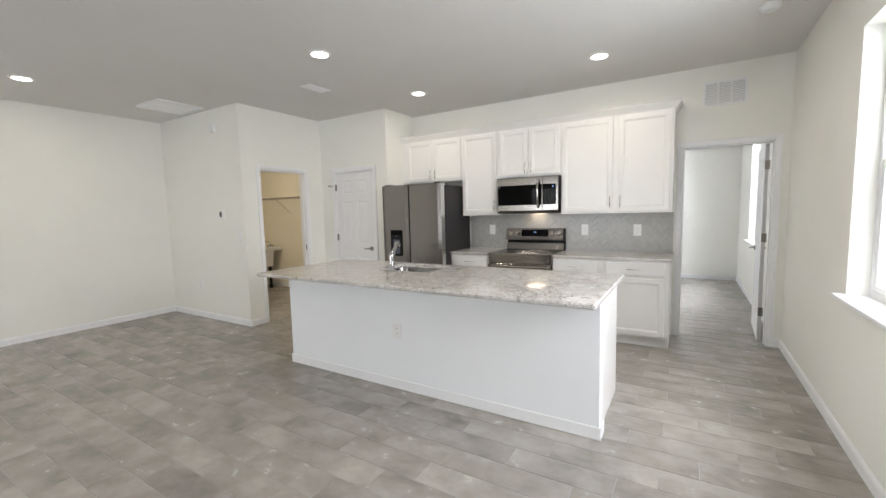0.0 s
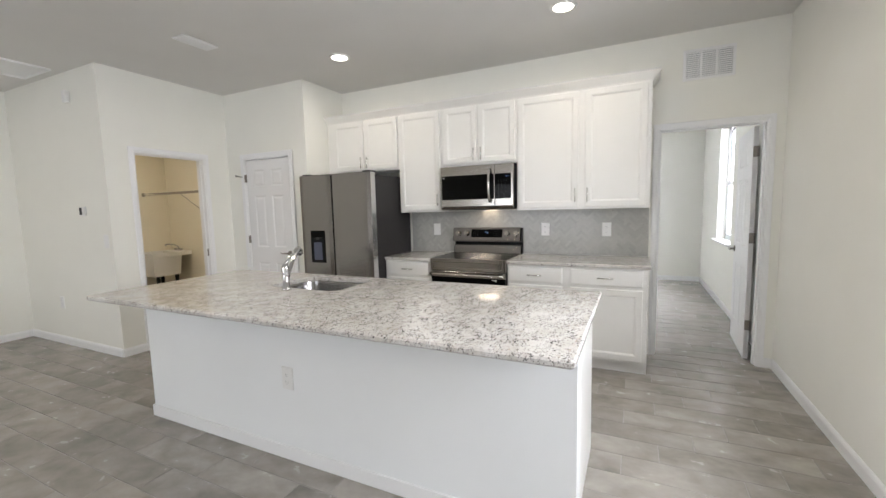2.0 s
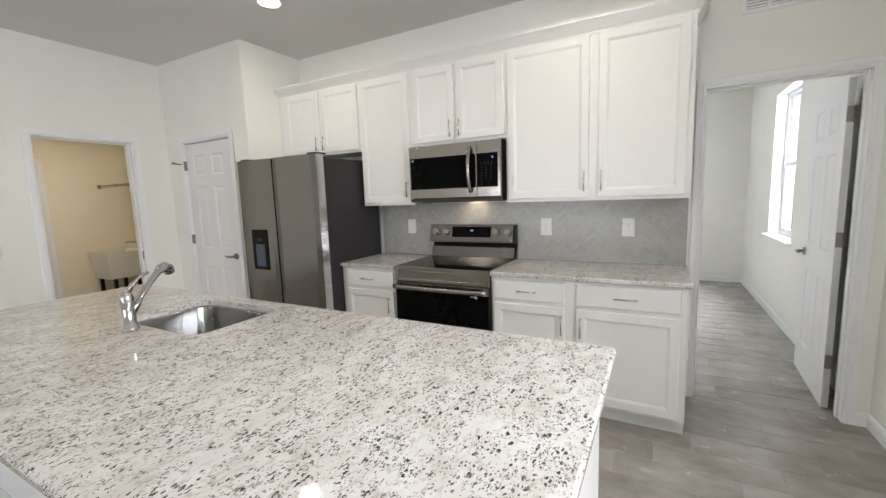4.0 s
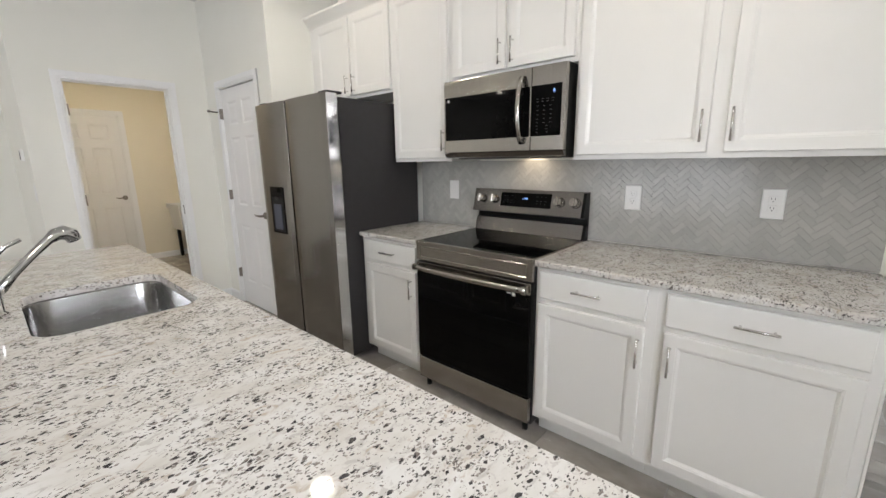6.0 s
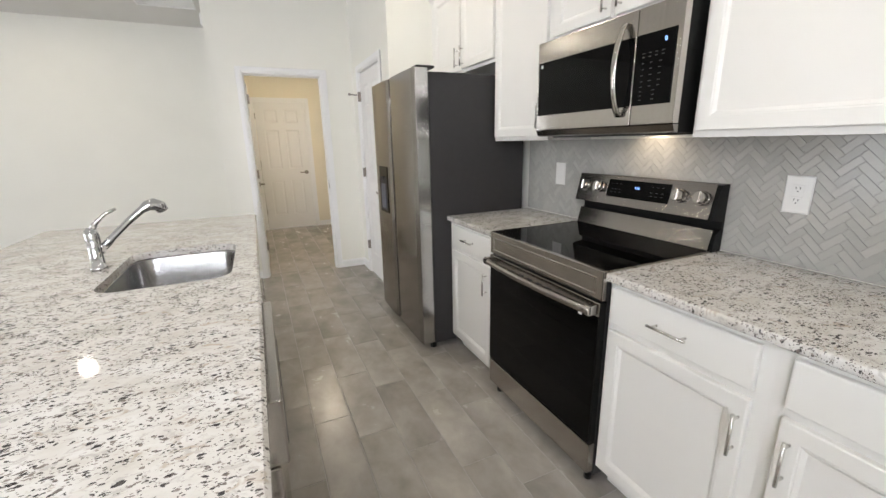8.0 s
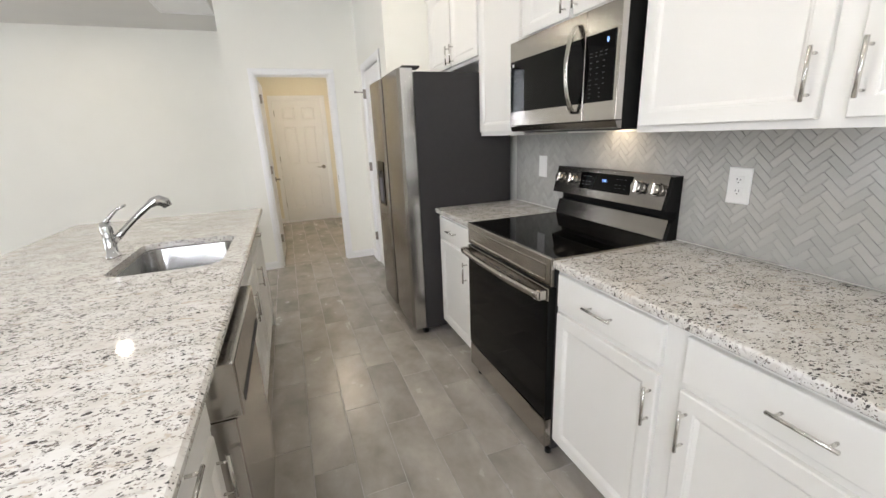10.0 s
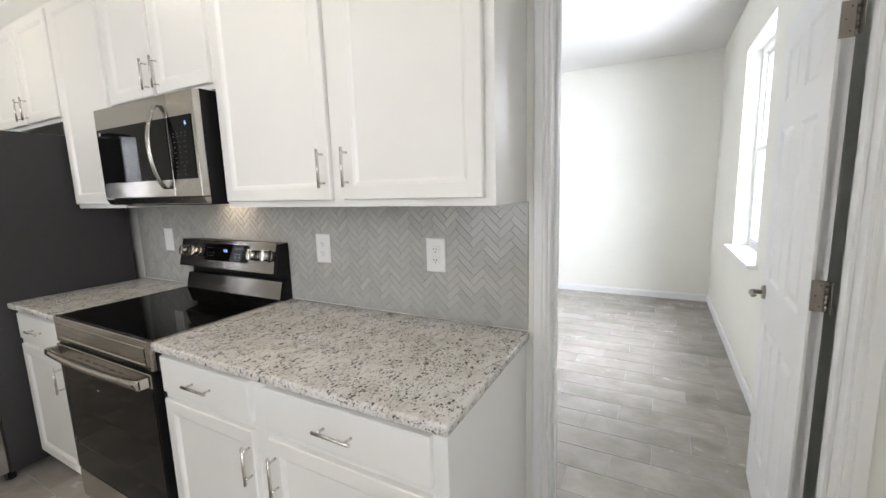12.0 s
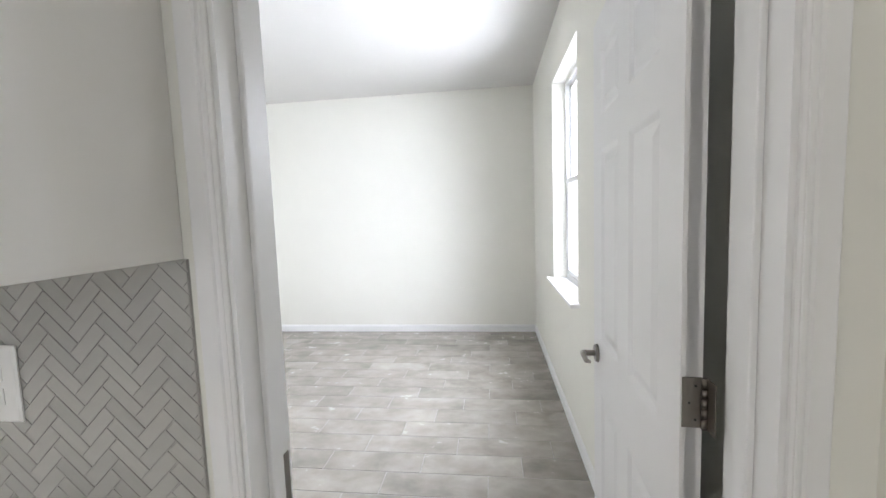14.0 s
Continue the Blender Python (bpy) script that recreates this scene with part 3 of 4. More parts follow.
def slab(x0, x1, y0, y1, z0, z1, hole=None, r=0.008):
    """A stone slab with eased edges, and a rounded hole (x0, x1, y0, y1, radius)."""
    bm = bmesh.new()
    if not hole:
        return bx(bm, x0, x1, y0, y1, z0, z1, r, 3)

    def outline(a, b, c, d, rad, n):
        pts = []
        for cx, cy, s in ((b - rad, d - rad, 0), (a + rad, d - rad, 1), (a + rad, c + rad, 2), (b - rad, c + rad, 3)):
            for k in range(n + 1):
                t = (s + k / n) * math.pi / 2
                pts.append((cx + rad * math.cos(t), cy + rad * math.sin(t)))
        return pts
    n = 8
    outer, inner = outline(x0 + r, x1 - r, y0 + r, y1 - r, 0.012, n), outline(*hole, n)
    out2 = outline(x0, x1, y0, y1, 0.012 + r, n)
    levels = [(outer, z1), (out2, z1 - r), (out2, z0 + r), (outer, z0), (inner, z0), (inner, z1)]
    lv = [[bm.verts.new((x, y, z)) for x, y in pts] for pts, z in levels]
    k = len(outer)
    for a, c in zip(lv, lv[1:] + lv[:1]):
        for i in range(k):
            bm.faces.new((a[i], a[(i + 1) % k], c[(i + 1) % k], c[i]))
    return bm


tagged(part("worktop", slab(-2.39, -1.856, 6.726, YB - 0.0095, 0.884, 0.914), GRANITE), "speckled granite worktop between fridge and range", "worktop", "worktops")
tagged(part("worktop", slab(-1.093, 0.062, 6.726, YB - 0.0095, 0.884, 0.914), GRANITE), "speckled granite worktop on the base cabinets by the doorway", "worktop", "worktops")

# ---------------- island ----------------
IX0, IX1, IY0, IY1 = -3.078, -0.25, 4.83, 5.60
half = thing("island_wall", "white plastered half wall carrying the island's granite top", "island", (0, 0, 0))
bm = bmesh.new()
bx(bm, IX0, IX1, IY0, IY0 + 0.115, 0, 0.883)
part("panel", bm, ISL, half)
bm = bmesh.new()
bx(bm, IX0 - 0.012, IX1 + 0.012, IY0 - 0.012, IY0, 0.0, 0.08, 0.003)
bx(bm, IX1, IX1 + 0.012, IY0, IY0 + 0.115, 0.0, 0.08, 0.003)
bx(bm, IX0 - 0.012, IX0, IY0, IY0 + 0.115, 0.0, 0.08, 0.003)
part("baseboard", bm, TRIM, half, "white baseboard round the half wall")
tagged(part("island_top", slab(-3.122, -0.22, 4.520, 5.637, 0.884, 0.914, (-2.253, -1.678, 5.135, 5.545, 0.075)), GRANITE), "pale speckled granite island top with an undermount sink cut-out", "worktop")
yb = IY0 + 0.1155
D2 = IY1 - 0.02 - yb
base_cabinet("white base cabinet with drawer and door at the island end", 0.64, (-0.27, yb, 0), 180, [(0.03, 0.585, 0.555)], depth=D2)
base_cabinet("white island sink base cabinet with false drawer front and two doors", 0.85, (-1.512, yb, 0), 180, [(0.02, 0.412, 0.385), (0.435, 0.83, 0.462)], depth=D2, drawer_pull=False, sink=True)
base_cabinet("white island base cabinet with drawer and door near the laundry", 0.69, (-2.375, yb, 0), 180, [(0.022, 0.655, 0.05)], depth=D2)
for x in (IX0 + 0.005, -0.2685):
    tagged(part("end_panel", box(x, x + 0.006 if x < -1 else x + 0.0035, yb, IY1 - 0.002, 0.0 if x < -1 else 0.0, 0.883), CAB), "white end panel of the island cabinets", "cabinet end panel", "island end panels")

dw = thing("dishwasher", "stainless steel dishwasher built into the island", "dishwasher", (-0.909, yb + 0.012, 0), 180)
part("tub", box(0.008, 0.592, -0.60, -0.02, 0.09, 0.862), BLACK, dw, "black dishwasher body")
part("door", box(0.003, 0.597, -0.685, -0.60, 0.115, 0.70, 0.004, 2), STEEL_H, dw)
part("control_panel", box(0.003, 0.597, -0.705, -0.60, 0.703, 0.862, 0.005, 2), STEEL_H, dw)
part("pocket_handle", box(0.05, 0.55, -0.7065, -0.70, 0.715, 0.745, 0.002), SLOT, dw, "dark recessed pocket handle")
part("kick_plate", box(0.01, 0.59, -0.56, -0.54, 0.0, 0.088), BLACK, dw, "black kick plate")
bm = bmesh.new()
bx(bm, 0.05, 0.55, -0.665, -0.645, 0.862, 0.8635)
part("button_strip", bm, SLOT, dw, "dark button strip on the top edge")

# sink and tap
sink = thing("sink", "undermount stainless steel single-bowl kitchen sink", "sink", (-1.9655, 5.34, 0.884))


def fine_loop(bm, pts, hx, hy, n=10):
    """The loop with its long sides cut finely and bowed a little outwards, below the rim."""
    out = []
    for (x, y, z, flat), (x2, y2, _, _) in zip(pts, pts[1:] + pts[:1]):
        out.append((x, y, z, flat))
        if math.hypot(x2 - x, y2 - y) > 0.08:
            out += [(x + (x2 - x) * k / n, y + (y2 - y) * k / n, z, flat) for k in range(1, n)]
    made = []
    for x, y, z, flat in out:
        f = 0.0 if flat else 0.022
        made.append(bm.verts.new((x * (1 + f * math.cos(math.pi * min(1, abs(y) / hy) / 2)), y * (1 + 2 * f * math.cos(math.pi * min(1, abs(x) / hx) / 2)), z)))
    return made


def bowl(hx, hy, rad, steps, n=8):
    bm, prev, first = bmesh.new(), None, None
    for inset, z in steps:
        pts = []
        rr = max(0.012, rad - inset)
        for cx, cy, s in ((hx - inset - rr, hy - inset - rr, 0), (-hx + inset + rr, hy - inset - rr, 1), (-hx + inset + rr, -hy + inset + rr, 2), (hx - inset - rr, -hy + inset + rr, 3)):
            for k in range(n + 1):
                t = (s + k / n) * math.pi / 2
                px, py = cx + rr * math.cos(t), cy + rr * math.sin(t)
                swell = 1.0 if z > -0.02 else 0.0
                pts.append((px, py, z, swell))
        pts = fine_loop(bm, pts, hx, hy)
        if prev:
            for i in range(len(pts)):
                bm.faces.new((prev[i], prev[(i + 1) % len(pts)], pts[(i + 1) % len(pts)], pts[i])).smooth = True
        prev = pts
    bm.faces.new(prev)
    return bm


part("bowl", bowl(0.2925, 0.21, 0.08, [(-0.015, -0.001), (0.001, -0.001), (0.004, -0.01), (0.008, -0.15), (0.02, -0.172), (0.045, -0.18), (0.12, -0.183)]), STEEL_SINK, sink)
bm = bmesh.new()
disc(bm, 0.045, 0.006, Matrix.Translation((0, 0.02, -0.180)), 24, 0.004)
disc(bm, 0.022, 0.006, Matrix.Translation((0, 0.02, -0.176)), 16, 0.004)
part("drain", bm, CHROME, sink, "chrome sink drain")

tap = thing("tap", "polished chrome pull-out kitchen tap with a lever on top", "tap", (-2.02, 5.078, 0.914))
bm = bmesh.new()
tube(bm, [(0, 0, 0), (0, 0, 0.012), (0, 0, 0.016), (0, 0, 0.10), (0, 0, 0.135), (0, -0.003, 0.155), (0, -0.004, 0.165)], [0.031, 0.031, 0.024, 0.0225, 0.025, 0.020, 0.006], 20)
part("body", bm, CHROME, tap)
bm = bmesh.new()
tube(bm, [(0, 0.008, 0.062), (0, 0.055, 0.112), (0, 0.058, 0.115), (0, 0.12, 0.170), (0, 0.168, 0.208), (0, 0.190, 0.222), (0, 0.212, 0.226), (0, 0.234, 0.215), (0, 0.242, 0.196)], [0.0155, 0.0145, 0.0130, 0.0132, 0.0145, 0.0215, 0.0255, 0.0250, 0.021], 18)
part("spout", bm, CHROME, tap, "", "", pose(0, 0, 0, 0, 0, 23))
bm = bmesh.new()
tube(bm, [(0, 0.0, 0.15), (0, 0.02, 0.18), (0, 0.055, 0.212), (0, 0.09, 0.228)], [0.014, 0.009, 0.0065, 0.006], 12)
part("lever", bm, CHROME, tap)

# ---------------- range ----------------
RX0, RW = -1.852, 0.756
rg = thing("range", "stainless steel electric range with black glass cooktop and oven door", "range", (RX0, YB + 0.012, 0))
rg.scale = (1, 0.97, 1)
part("body", box(0.002, RW - 0.002, -0.632, -0.02, 0.045, 0.895), SIDE, rg, "dark painted range body")
part("cooktop", box(0.004, RW - 0.004, -0.648, -0.085, 0.895, 0.915, 0.003), BGLASS, rg, "black ceramic glass cooktop")
bm = bmesh.new()
bx(bm, 0, RW, -0.668, -0.648, 0.805, 0.918, 0.004, 2)
bx(bm, 0, 0.005, -0.648, -0.085, 0.895, 0.9165)
bx(bm, RW - 0.005, RW, -0.648, -0.085, 0.895, 0.9165)
part("front_trim", bm, STEEL_H, rg)
bm = bmesh.new()
rings(bm, 0.03, RW - 0.03, 0.822, 0.890, [(0, -0.6685), (0.003, -0.6705), (0.006, -0.6685), (0.009, -0.6675)])
part("trim_panel", bm, STEEL_H, rg)
dr = part("oven_door", box(0.004, RW - 0.004, -0.668, -0.634, 0.205, 0.798, 0.004, 2), BLACK, rg, "black glass oven door")
part("glass", box(0.008, RW - 0.008, -0.6715, -0.6685, 0.212, 0.742), BGLASS, dr, "black oven glass")
part("top_rail", box(0.005, RW - 0.005, -0.674, -0.6685, 0.744, 0.797, 0.002), STEEL_H, dr)
bm = bmesh.new()
bx(bm, 0.012, 0.035, -0.715, -0.674, 0.752, 0.79, 0.004, 2)
bx(bm, RW - 0.035, RW - 0.012, -0.715, -0.674, 0.752, 0.79, 0.004, 2)
n = 16
lp = []
for k in range(n + 1):
    x = 0.012 + (RW - 0.024) * k / n
    y = -0.712 - 0.016 * math.sin(math.pi * k / n)
    lp.append([bm.verts.new((x, y + dy, z)) for dy, z in ((0.006, 0.756), (-0.007, 0.760), (-0.009, 0.772), (-0.007, 0.784), (0.006, 0.788))])
for a, c in zip(lp, lp[1:]):
    for k in range(5):
        bm.faces.new((a[k], a[(k + 1) % 5], c[(k + 1) % 5], c[k])).smooth = True
bm.faces.new(lp[0][::-1])
bm.faces.new(lp[-1])
part("handle", bm, STEEL_H, dr, "curved stainless oven handle")
bm = bmesh.new()
for k in range(6):
    bx(bm, 0.20 + k * 0.065, 0.235 + k * 0.065, -0.6755, -0.6735, 0.762, 0.768)
part("vent", bm, SLOT, dr, "dark vent slots", "stuff")
bm = box(RW - 0.105, RW - 0.088, -0.6722, -0.6713, 0.722, 0.738)
bx(bm, RW - 0.135, RW - 0.112, -0.6722, -0.6713, 0.731, 0.735)
part("sticker", bm, PLASTIC, dr, "small white sticker")
part("drawer", box(0.004, RW - 0.004, -0.669, -0.634, 0.065, 0.200, 0.004, 2), STEEL_H, rg, "stainless storage drawer")
for x, y in ((0.04, -0.62), (RW - 0.04, -0.62), (0.04, -0.08), (RW - 0.04, -0.08)):
    part("foot", disc(bmesh.new(), 0.016, 0.046, Matrix.Translation((x, y, 0.023)), 12), BLACK, rg, "black levelling foot")


def wedge(x0, x1, pts):
    """A bar from x0 to x1 with the section pts (y, z)."""
    bm = bmesh.new()
    a, c = [bm.verts.new((x0, y, z)) for y, z in pts], [bm.verts.new((x1, y, z)) for y, z in pts]
    for k in range(len(pts)):
        bm.faces.new((a[k], a[(k + 1) % len(pts)], c[(k + 1) % len(pts)], c[k]))
    bm.faces.new(a[::-1])
    bm.faces.new(c)
    return bm


part("back_guard", wedge(0.0, RW, [(-0.02, 0.90), (-0.082, 0.90), (-0.060, 0.985), (-0.035, 1.0), (-0.035, 1.03), (-0.105, 1.042), (-0.070, 1.178), (-0.02, 1.180)]), BLACK, rg, "black control guard")
part("step_panel", wedge(0.006, RW - 0.012, [(-0.0835, 0.917), (-0.0865, 0.917), (-0.0645, 0.997), (-0.06, 0.997)]), STEEL, rg)
cp = part("control_panel", wedge(0.004, RW - 0.014, [(-0.1055, 1.044), (-0.109, 1.044), (-0.075, 1.182), (-0.0715, 1.184)]), STEEL, rg)


def on_guard(x, z, out=0.0):
    """The place on the sloping control panel."""
    return Vector((x, -0.109 + (z - 1.044) * 0.246 - out, z))


tilt = math.atan(0.246)
part("display", wedge(0.212, 0.555, [(-0.109 + (1.082 - 1.044) * 0.246, 1.082), (-0.1115 + (1.082 - 1.044) * 0.246, 1.082), (-0.1115 + (1.165 - 1.044) * 0.246, 1.165), (-0.109 + (1.165 - 1.044) * 0.246, 1.165)]), BGLASS, cp, "black glass display")
for x in (0.064, 0.160, 0.605, 0.700):
    kn = part("knob", disc(disc(bmesh.new(), 0.030, 0.008, Matrix.Translation((0, 0, 0.004)), 28, 0.003), 0.0255, 0.030, Matrix.Translation((0, 0, 0.02)), 28, 0.003), STEEL_H, cp, "round stainless control knob", "", Matrix.Translation(on_guard(x, 1.122)) @ Matrix.Rotation(radians(90) - tilt, 4, "X"))
    part("grip", box(-0.007, 0.007, -0.025, 0.025, 0.03, 0.042, 0.002), STEEL_H, kn)


def writing(body, parent, m, size, material, depth=0.0003):
    """Words as a mesh, made from the built-in font."""
    c = bpy.data.curves.new("words", "FONT")
    c.body, c.size, c.extrude, c.align_x = body, size, depth, "CENTER"
    tmp = bpy.data.objects.new("words", c)
    scene.collection.objects.link(tmp)
    me = bpy.data.meshes.new_from_object(tmp.evaluated_get(bpy.context.evaluated_depsgraph_get()))
    bpy.data.objects.remove(tmp)
    me.materials.clear()
    me.materials.append(material)
    ob = new("digits", me)
    ob.parent, ob.matrix_basis = parent, m
    return tagged(ob, "lit blue digits")


writing("1:16", cp, Matrix.Translation(on_guard(0.385, 1.128, 0.0026)) @ Matrix.Rotation(radians(90) - tilt, 4, "X"), 0.017, BLUE)
bm = bmesh.new()
for z in (1.105, 1.120, 1.145):
    for k in range(3):
        bx(bm, 0.235 + k * 0.024, 0.246 + k * 0.024, -0.1125 + (z - 1.044) * 0.246, -0.1115 + (z - 1.044) * 0.246, z, z + 0.0015)
        bx(bm, 0.46 + k * 0.027, 0.471 + k * 0.027, -0.1125 + (z - 1.044) * 0.246, -0.1115 + (z - 1.044) * 0.246, z, z + 0.0015)
part("marking", bm, MARK, cp, "small grey markings", "stuff")

# ---------------- microwave ----------------
mw = thing("microwave", "stainless steel over-the-range microwave under the short cabinet", "microwave", (-1.841, YB, 1.378))
MWW = 0.747
part("body", box(0.003, MWW - 0.003, -0.352, -0.002, 0.0, 0.428), BLACK, mw, "black microwave body")
dd = part("door", box(0, 0.567, -0.385, -0.354, 0.03, 0.424, 0.003, 2), STEEL_H, mw, "stainless microwave door")
part("glass", box(0.012, 0.560, -0.3875, -0.3855, 0.098, 0.335), BGLASS, dd, "black microwave door glass")
bm = bmesh.new()
lp = []
for k in range(15):
    t = k / 14
    z, y = 0.062 + 0.325 * t, -0.39 - 0.044 * math.sin(math.pi * t) ** 0.7
    lp.append([bm.verts.new((0.520 + dx, y + dy, z)) for dx, dy in ((-0.013, 0.0), (-0.011, -0.008), (0.0, -0.012), (0.011, -0.008), (0.013, 0.0), (0, 0.004))])
for a, c in zip(lp, lp[1:]):
    for k in range(6):
        bm.faces.new((a[k], a[(k + 1) % 6], c[(k + 1) % 6], c[k])).smooth = True
bm.faces.new(lp[0][::-1])
bm.faces.new(lp[-1])
part("handle", bm, STEEL_H, dd, "bowed stainless handle")
bm = box(0.03, 0.042, -0.3885, -0.3873, 0.31, 0.323)
part("sticker", bm, PLASTIC, dd, "small white sticker")
pn = part("control_panel", box(0.569, MWW, -0.385, -0.354, 0.03, 0.424, 0.003, 2), STEEL_H, mw, "stainless control side")
part("glass", box(0.571, MWW - 0.02, -0.3875, -0.3855, 0.098, 0.335), BGLASS, pn, "black control glass")
bm = bmesh.new()
for z, n in ((0.27, 4), (0.258, 4), (0.238, 3), (0.218, 3), (0.198, 3), (0.178, 3), (0.160, 3), (0.145, 2), (0.13, 2), (0.115, 2)):
    for k in range(n):
        x = 0.60 + k * (0.105 / n)
        bx(bm, x, x + 0.011, -0.3882, -0.3874, z, z + 0.0022)
part("marking", bm, MARK, pn, "rows of small grey key markings", "stuff")
writing("0", pn, Matrix.Translation((0.69, -0.3878, 0.298)) @ Matrix.Rotation(radians(90), 4, "X"), 0.02, BLUE)
part("bottom_rail", wedge(0, MWW, [(-0.354, 0.0), (-0.372, 0.004), (-0.384, 0.027), (-0.354, 0.027)]), STEEL, mw)
part("vent", box(0.06, 0.69, -0.33, -0.10, -0.006, 0.0, 0.002), SLOT, mw, "dark vent plate under the microwave")
part("hood_lamp", disc(bmesh.new(), 0.022, 0.004, Matrix.Translation((0.42, -0.12, -0.004)), 16), LED, mw, "lit hood lamp")

# ---------------- fridge ----------------
PADDLE = plain("blue_grey_plastic", (0.075, 0.085, 0.125), 0.3)
fr = thing("fridge", "stainless side-by-side refrigerator with an ice dispenser", "refrigerator", (-3.306, YB - 0.02, 0))
FW = 0.912
part("body", box(0.004, FW - 0.002, -0.708, -0.04, 0.05, 1.752, 0.004, 2), SIDE, fr, "dark graphite cabinet sides")


def fridge_door(x0, x1, name):
    bm = bmesh.new()
    z0, z1, yb_, yf = 0.06, 1.772, -0.715, -0.80
    n, sec = 10, []
    for k in range(n + 1):
        t = k / n
        x = x0 + (x1 - x0) * t
        sec.append((x, yf - 0.004 * math.sin(math.pi * t) + (0.006 if k in (0, n) else 0)))
    sec = [(x0, yb_)] + sec + [(x1, yb_)]
    a, c = [bm.verts.new((x, y, z0)) for x, y in sec], [bm.verts.new((x, y, z1)) for x, y in sec]
    for k in range(len(sec)):
        bm.faces.new((a[k], a[(k + 1) % len(sec)], c[(k + 1) % len(sec)], c[k]))
    bm.faces.new(a[::-1])
    bm.faces.new(c)
    return part(name, bm, STEEL, fr, "dark stainless fridge door")


part("door_gasket", box(0.4200, 0.4355, -0.765, -0.712, 0.07, 1.765), BLACK, fr, "black gasket between the doors")
fl = fridge_door(0.0, 0.416, "door")
fd = fridge_door(0.437, FW, "door")
# thin pale strips added on the door sides to stand in for reflected light
part("edge_highlight", box(FW - 0.001, FW + 0.0015, -0.793, -0.718, 0.062, 1.770), EDGE, fd, "smooth steel door edge, made paler for its bright reflection")
part("edge_highlight", box(0.4155, 0.4178, -0.793, -0.718, 0.062, 1.770), EDGE, fl, "smooth steel door edge, made paler for its bright reflection")
part("hinge_cap", box(FW - 0.11, FW - 0.02, -0.775, -0.66, 1.7725, 1.788, 0.006, 2), SIDE, fr, "dark hinge cap")
part("hinge_cap", box(0.02, 0.11, -0.775, -0.66, 1.7725, 1.788, 0.006, 2), SIDE, fr, "dark hinge cap")
bm = bmesh.new()
bx(bm, 0.125, 0.135, -0.8075, -0.802, 0.855, 1.195)
bx(bm, 0.305, 0.315, -0.8075, -0.802, 0.855, 1.195)
bx(bm, 0.135, 0.305, -0.8075, -0.802, 0.855, 0.865)
bx(bm, 0.135, 0.305, -0.8075, -0.802, 1.12, 1.195)
part("dispenser_frame", bm, BGLASS, fl, "black dispenser frame")
part("dispenser_recess", box(0.136, 0.304, -0.8062, -0.803, 0.866, 1.119), BLACK, fl, "dark dispenser recess")
bm = box(0.165, 0.275, -0.811, -0.806, 0.885, 1.07, 0.003)
part("paddle", bm, PADDLE, fl, "grey dispenser paddle")
part("dispenser_spout", box(0.195, 0.245, -0.816, -0.8075, 1.10, 1.125, 0.004), SLOT, fl, "grey spout")
part("kick_grille", box(0.03, FW - 0.03, -0.72, -0.69, 0.012, 0.058), BLACK, fr, "black kick grille")
for x in (0.06, FW - 0.06):
    for y in (-0.70, -0.10):
        part("foot", disc(bmesh.new(), 0.022, 0.05, Matrix.Translation((x, y, 0.025)), 12), BLACK, fr, "black foot")

# ---------------- wall plates, grilles, lights ----------------


def outlet(at, rz, label, name="outlet", toggles=0):
    o = thing(name, label, "outlet" if name == "outlet" else "light switch", at, rz, "wall plates")
    w = 0.041
    bm = bmesh.new()
    rings(bm, -w, w, -0.0645, 0.0645, [(0, -0.0005), (0, -0.003), (0.004, -0.006)])
    part("plate", bm, PLASTIC, o)
    if name == "outlet":
        for zc in (0.020, -0.020):
            part("socket", box(-0.0165, 0.0165, -0.0078, -0.0062, zc - 0.014, zc + 0.014, 0.0007), PLASTIC, o)
            b2 = bmesh.new()
            bx(b2, -0.0075, -0.0055, -0.0084, -0.0079, zc - 0.001, zc + 0.007)
            bx(b2, 0.0045, 0.0065, -0.0084, -0.0079, zc - 0.001, zc + 0.006)
            disc(b2, 0.0022, 0.0006, Matrix.Translation((0, -0.0082, zc - 0.008)) @ Matrix.Rotation(radians(90), 4, "X"), 8)
            part("slots", b2, SLOT, o, "dark socket slots")
    else:
        part("rocker", wedge(-0.0165, 0.0165, [(-0.0062, -0.033), (-0.009, -0.033), (-0.0068, 0.033), (-0.0062, 0.033)]), PLASTIC, o)
    return o


outlet((-0.870, YB - 0.0085, 1.163), 0, "white duplex outlet on the backsplash")
outlet((-0.300, YB - 0.0085, 1.162), 0, "white duplex outlet on the backsplash near its end")
outlet((-2.078, YB - 0.0085, 1.163), 0, "white rocker switch on the backsplash", "switch")
outlet((-1.785, IY0, 0.480), 0, "white duplex outlet low on the island half wall")
outlet((-5.74, YA, 0.470), 0, "white duplex outlet low on the alcove wall")
outlet((-4.72, YA, 1.155), 0, "white rocker switch on the alcove wall", "switch")
th = thing("thermostat", "small white thermostat with a dark screen on the alcove wall", "thermostat", (-5.07, YA, 1.455))
part("case", box(-0.05, 0.05, -0.022, -0.001, -0.045, 0.045, 0.004, 2), PLASTIC, th)
part("screen", box(-0.045, 0.0, -0.0235, -0.0222, -0.036, 0.036), SLOT, th, "dark screen")
al = thing("sensor", "white wall sensor high on the alcove wall", "sensor", (-5.13, YA, 2.575))
part("case", box(-0.035, 0.035, -0.045, -0.001, -0.055, 0.055, 0.008, 2), PLASTIC, al)

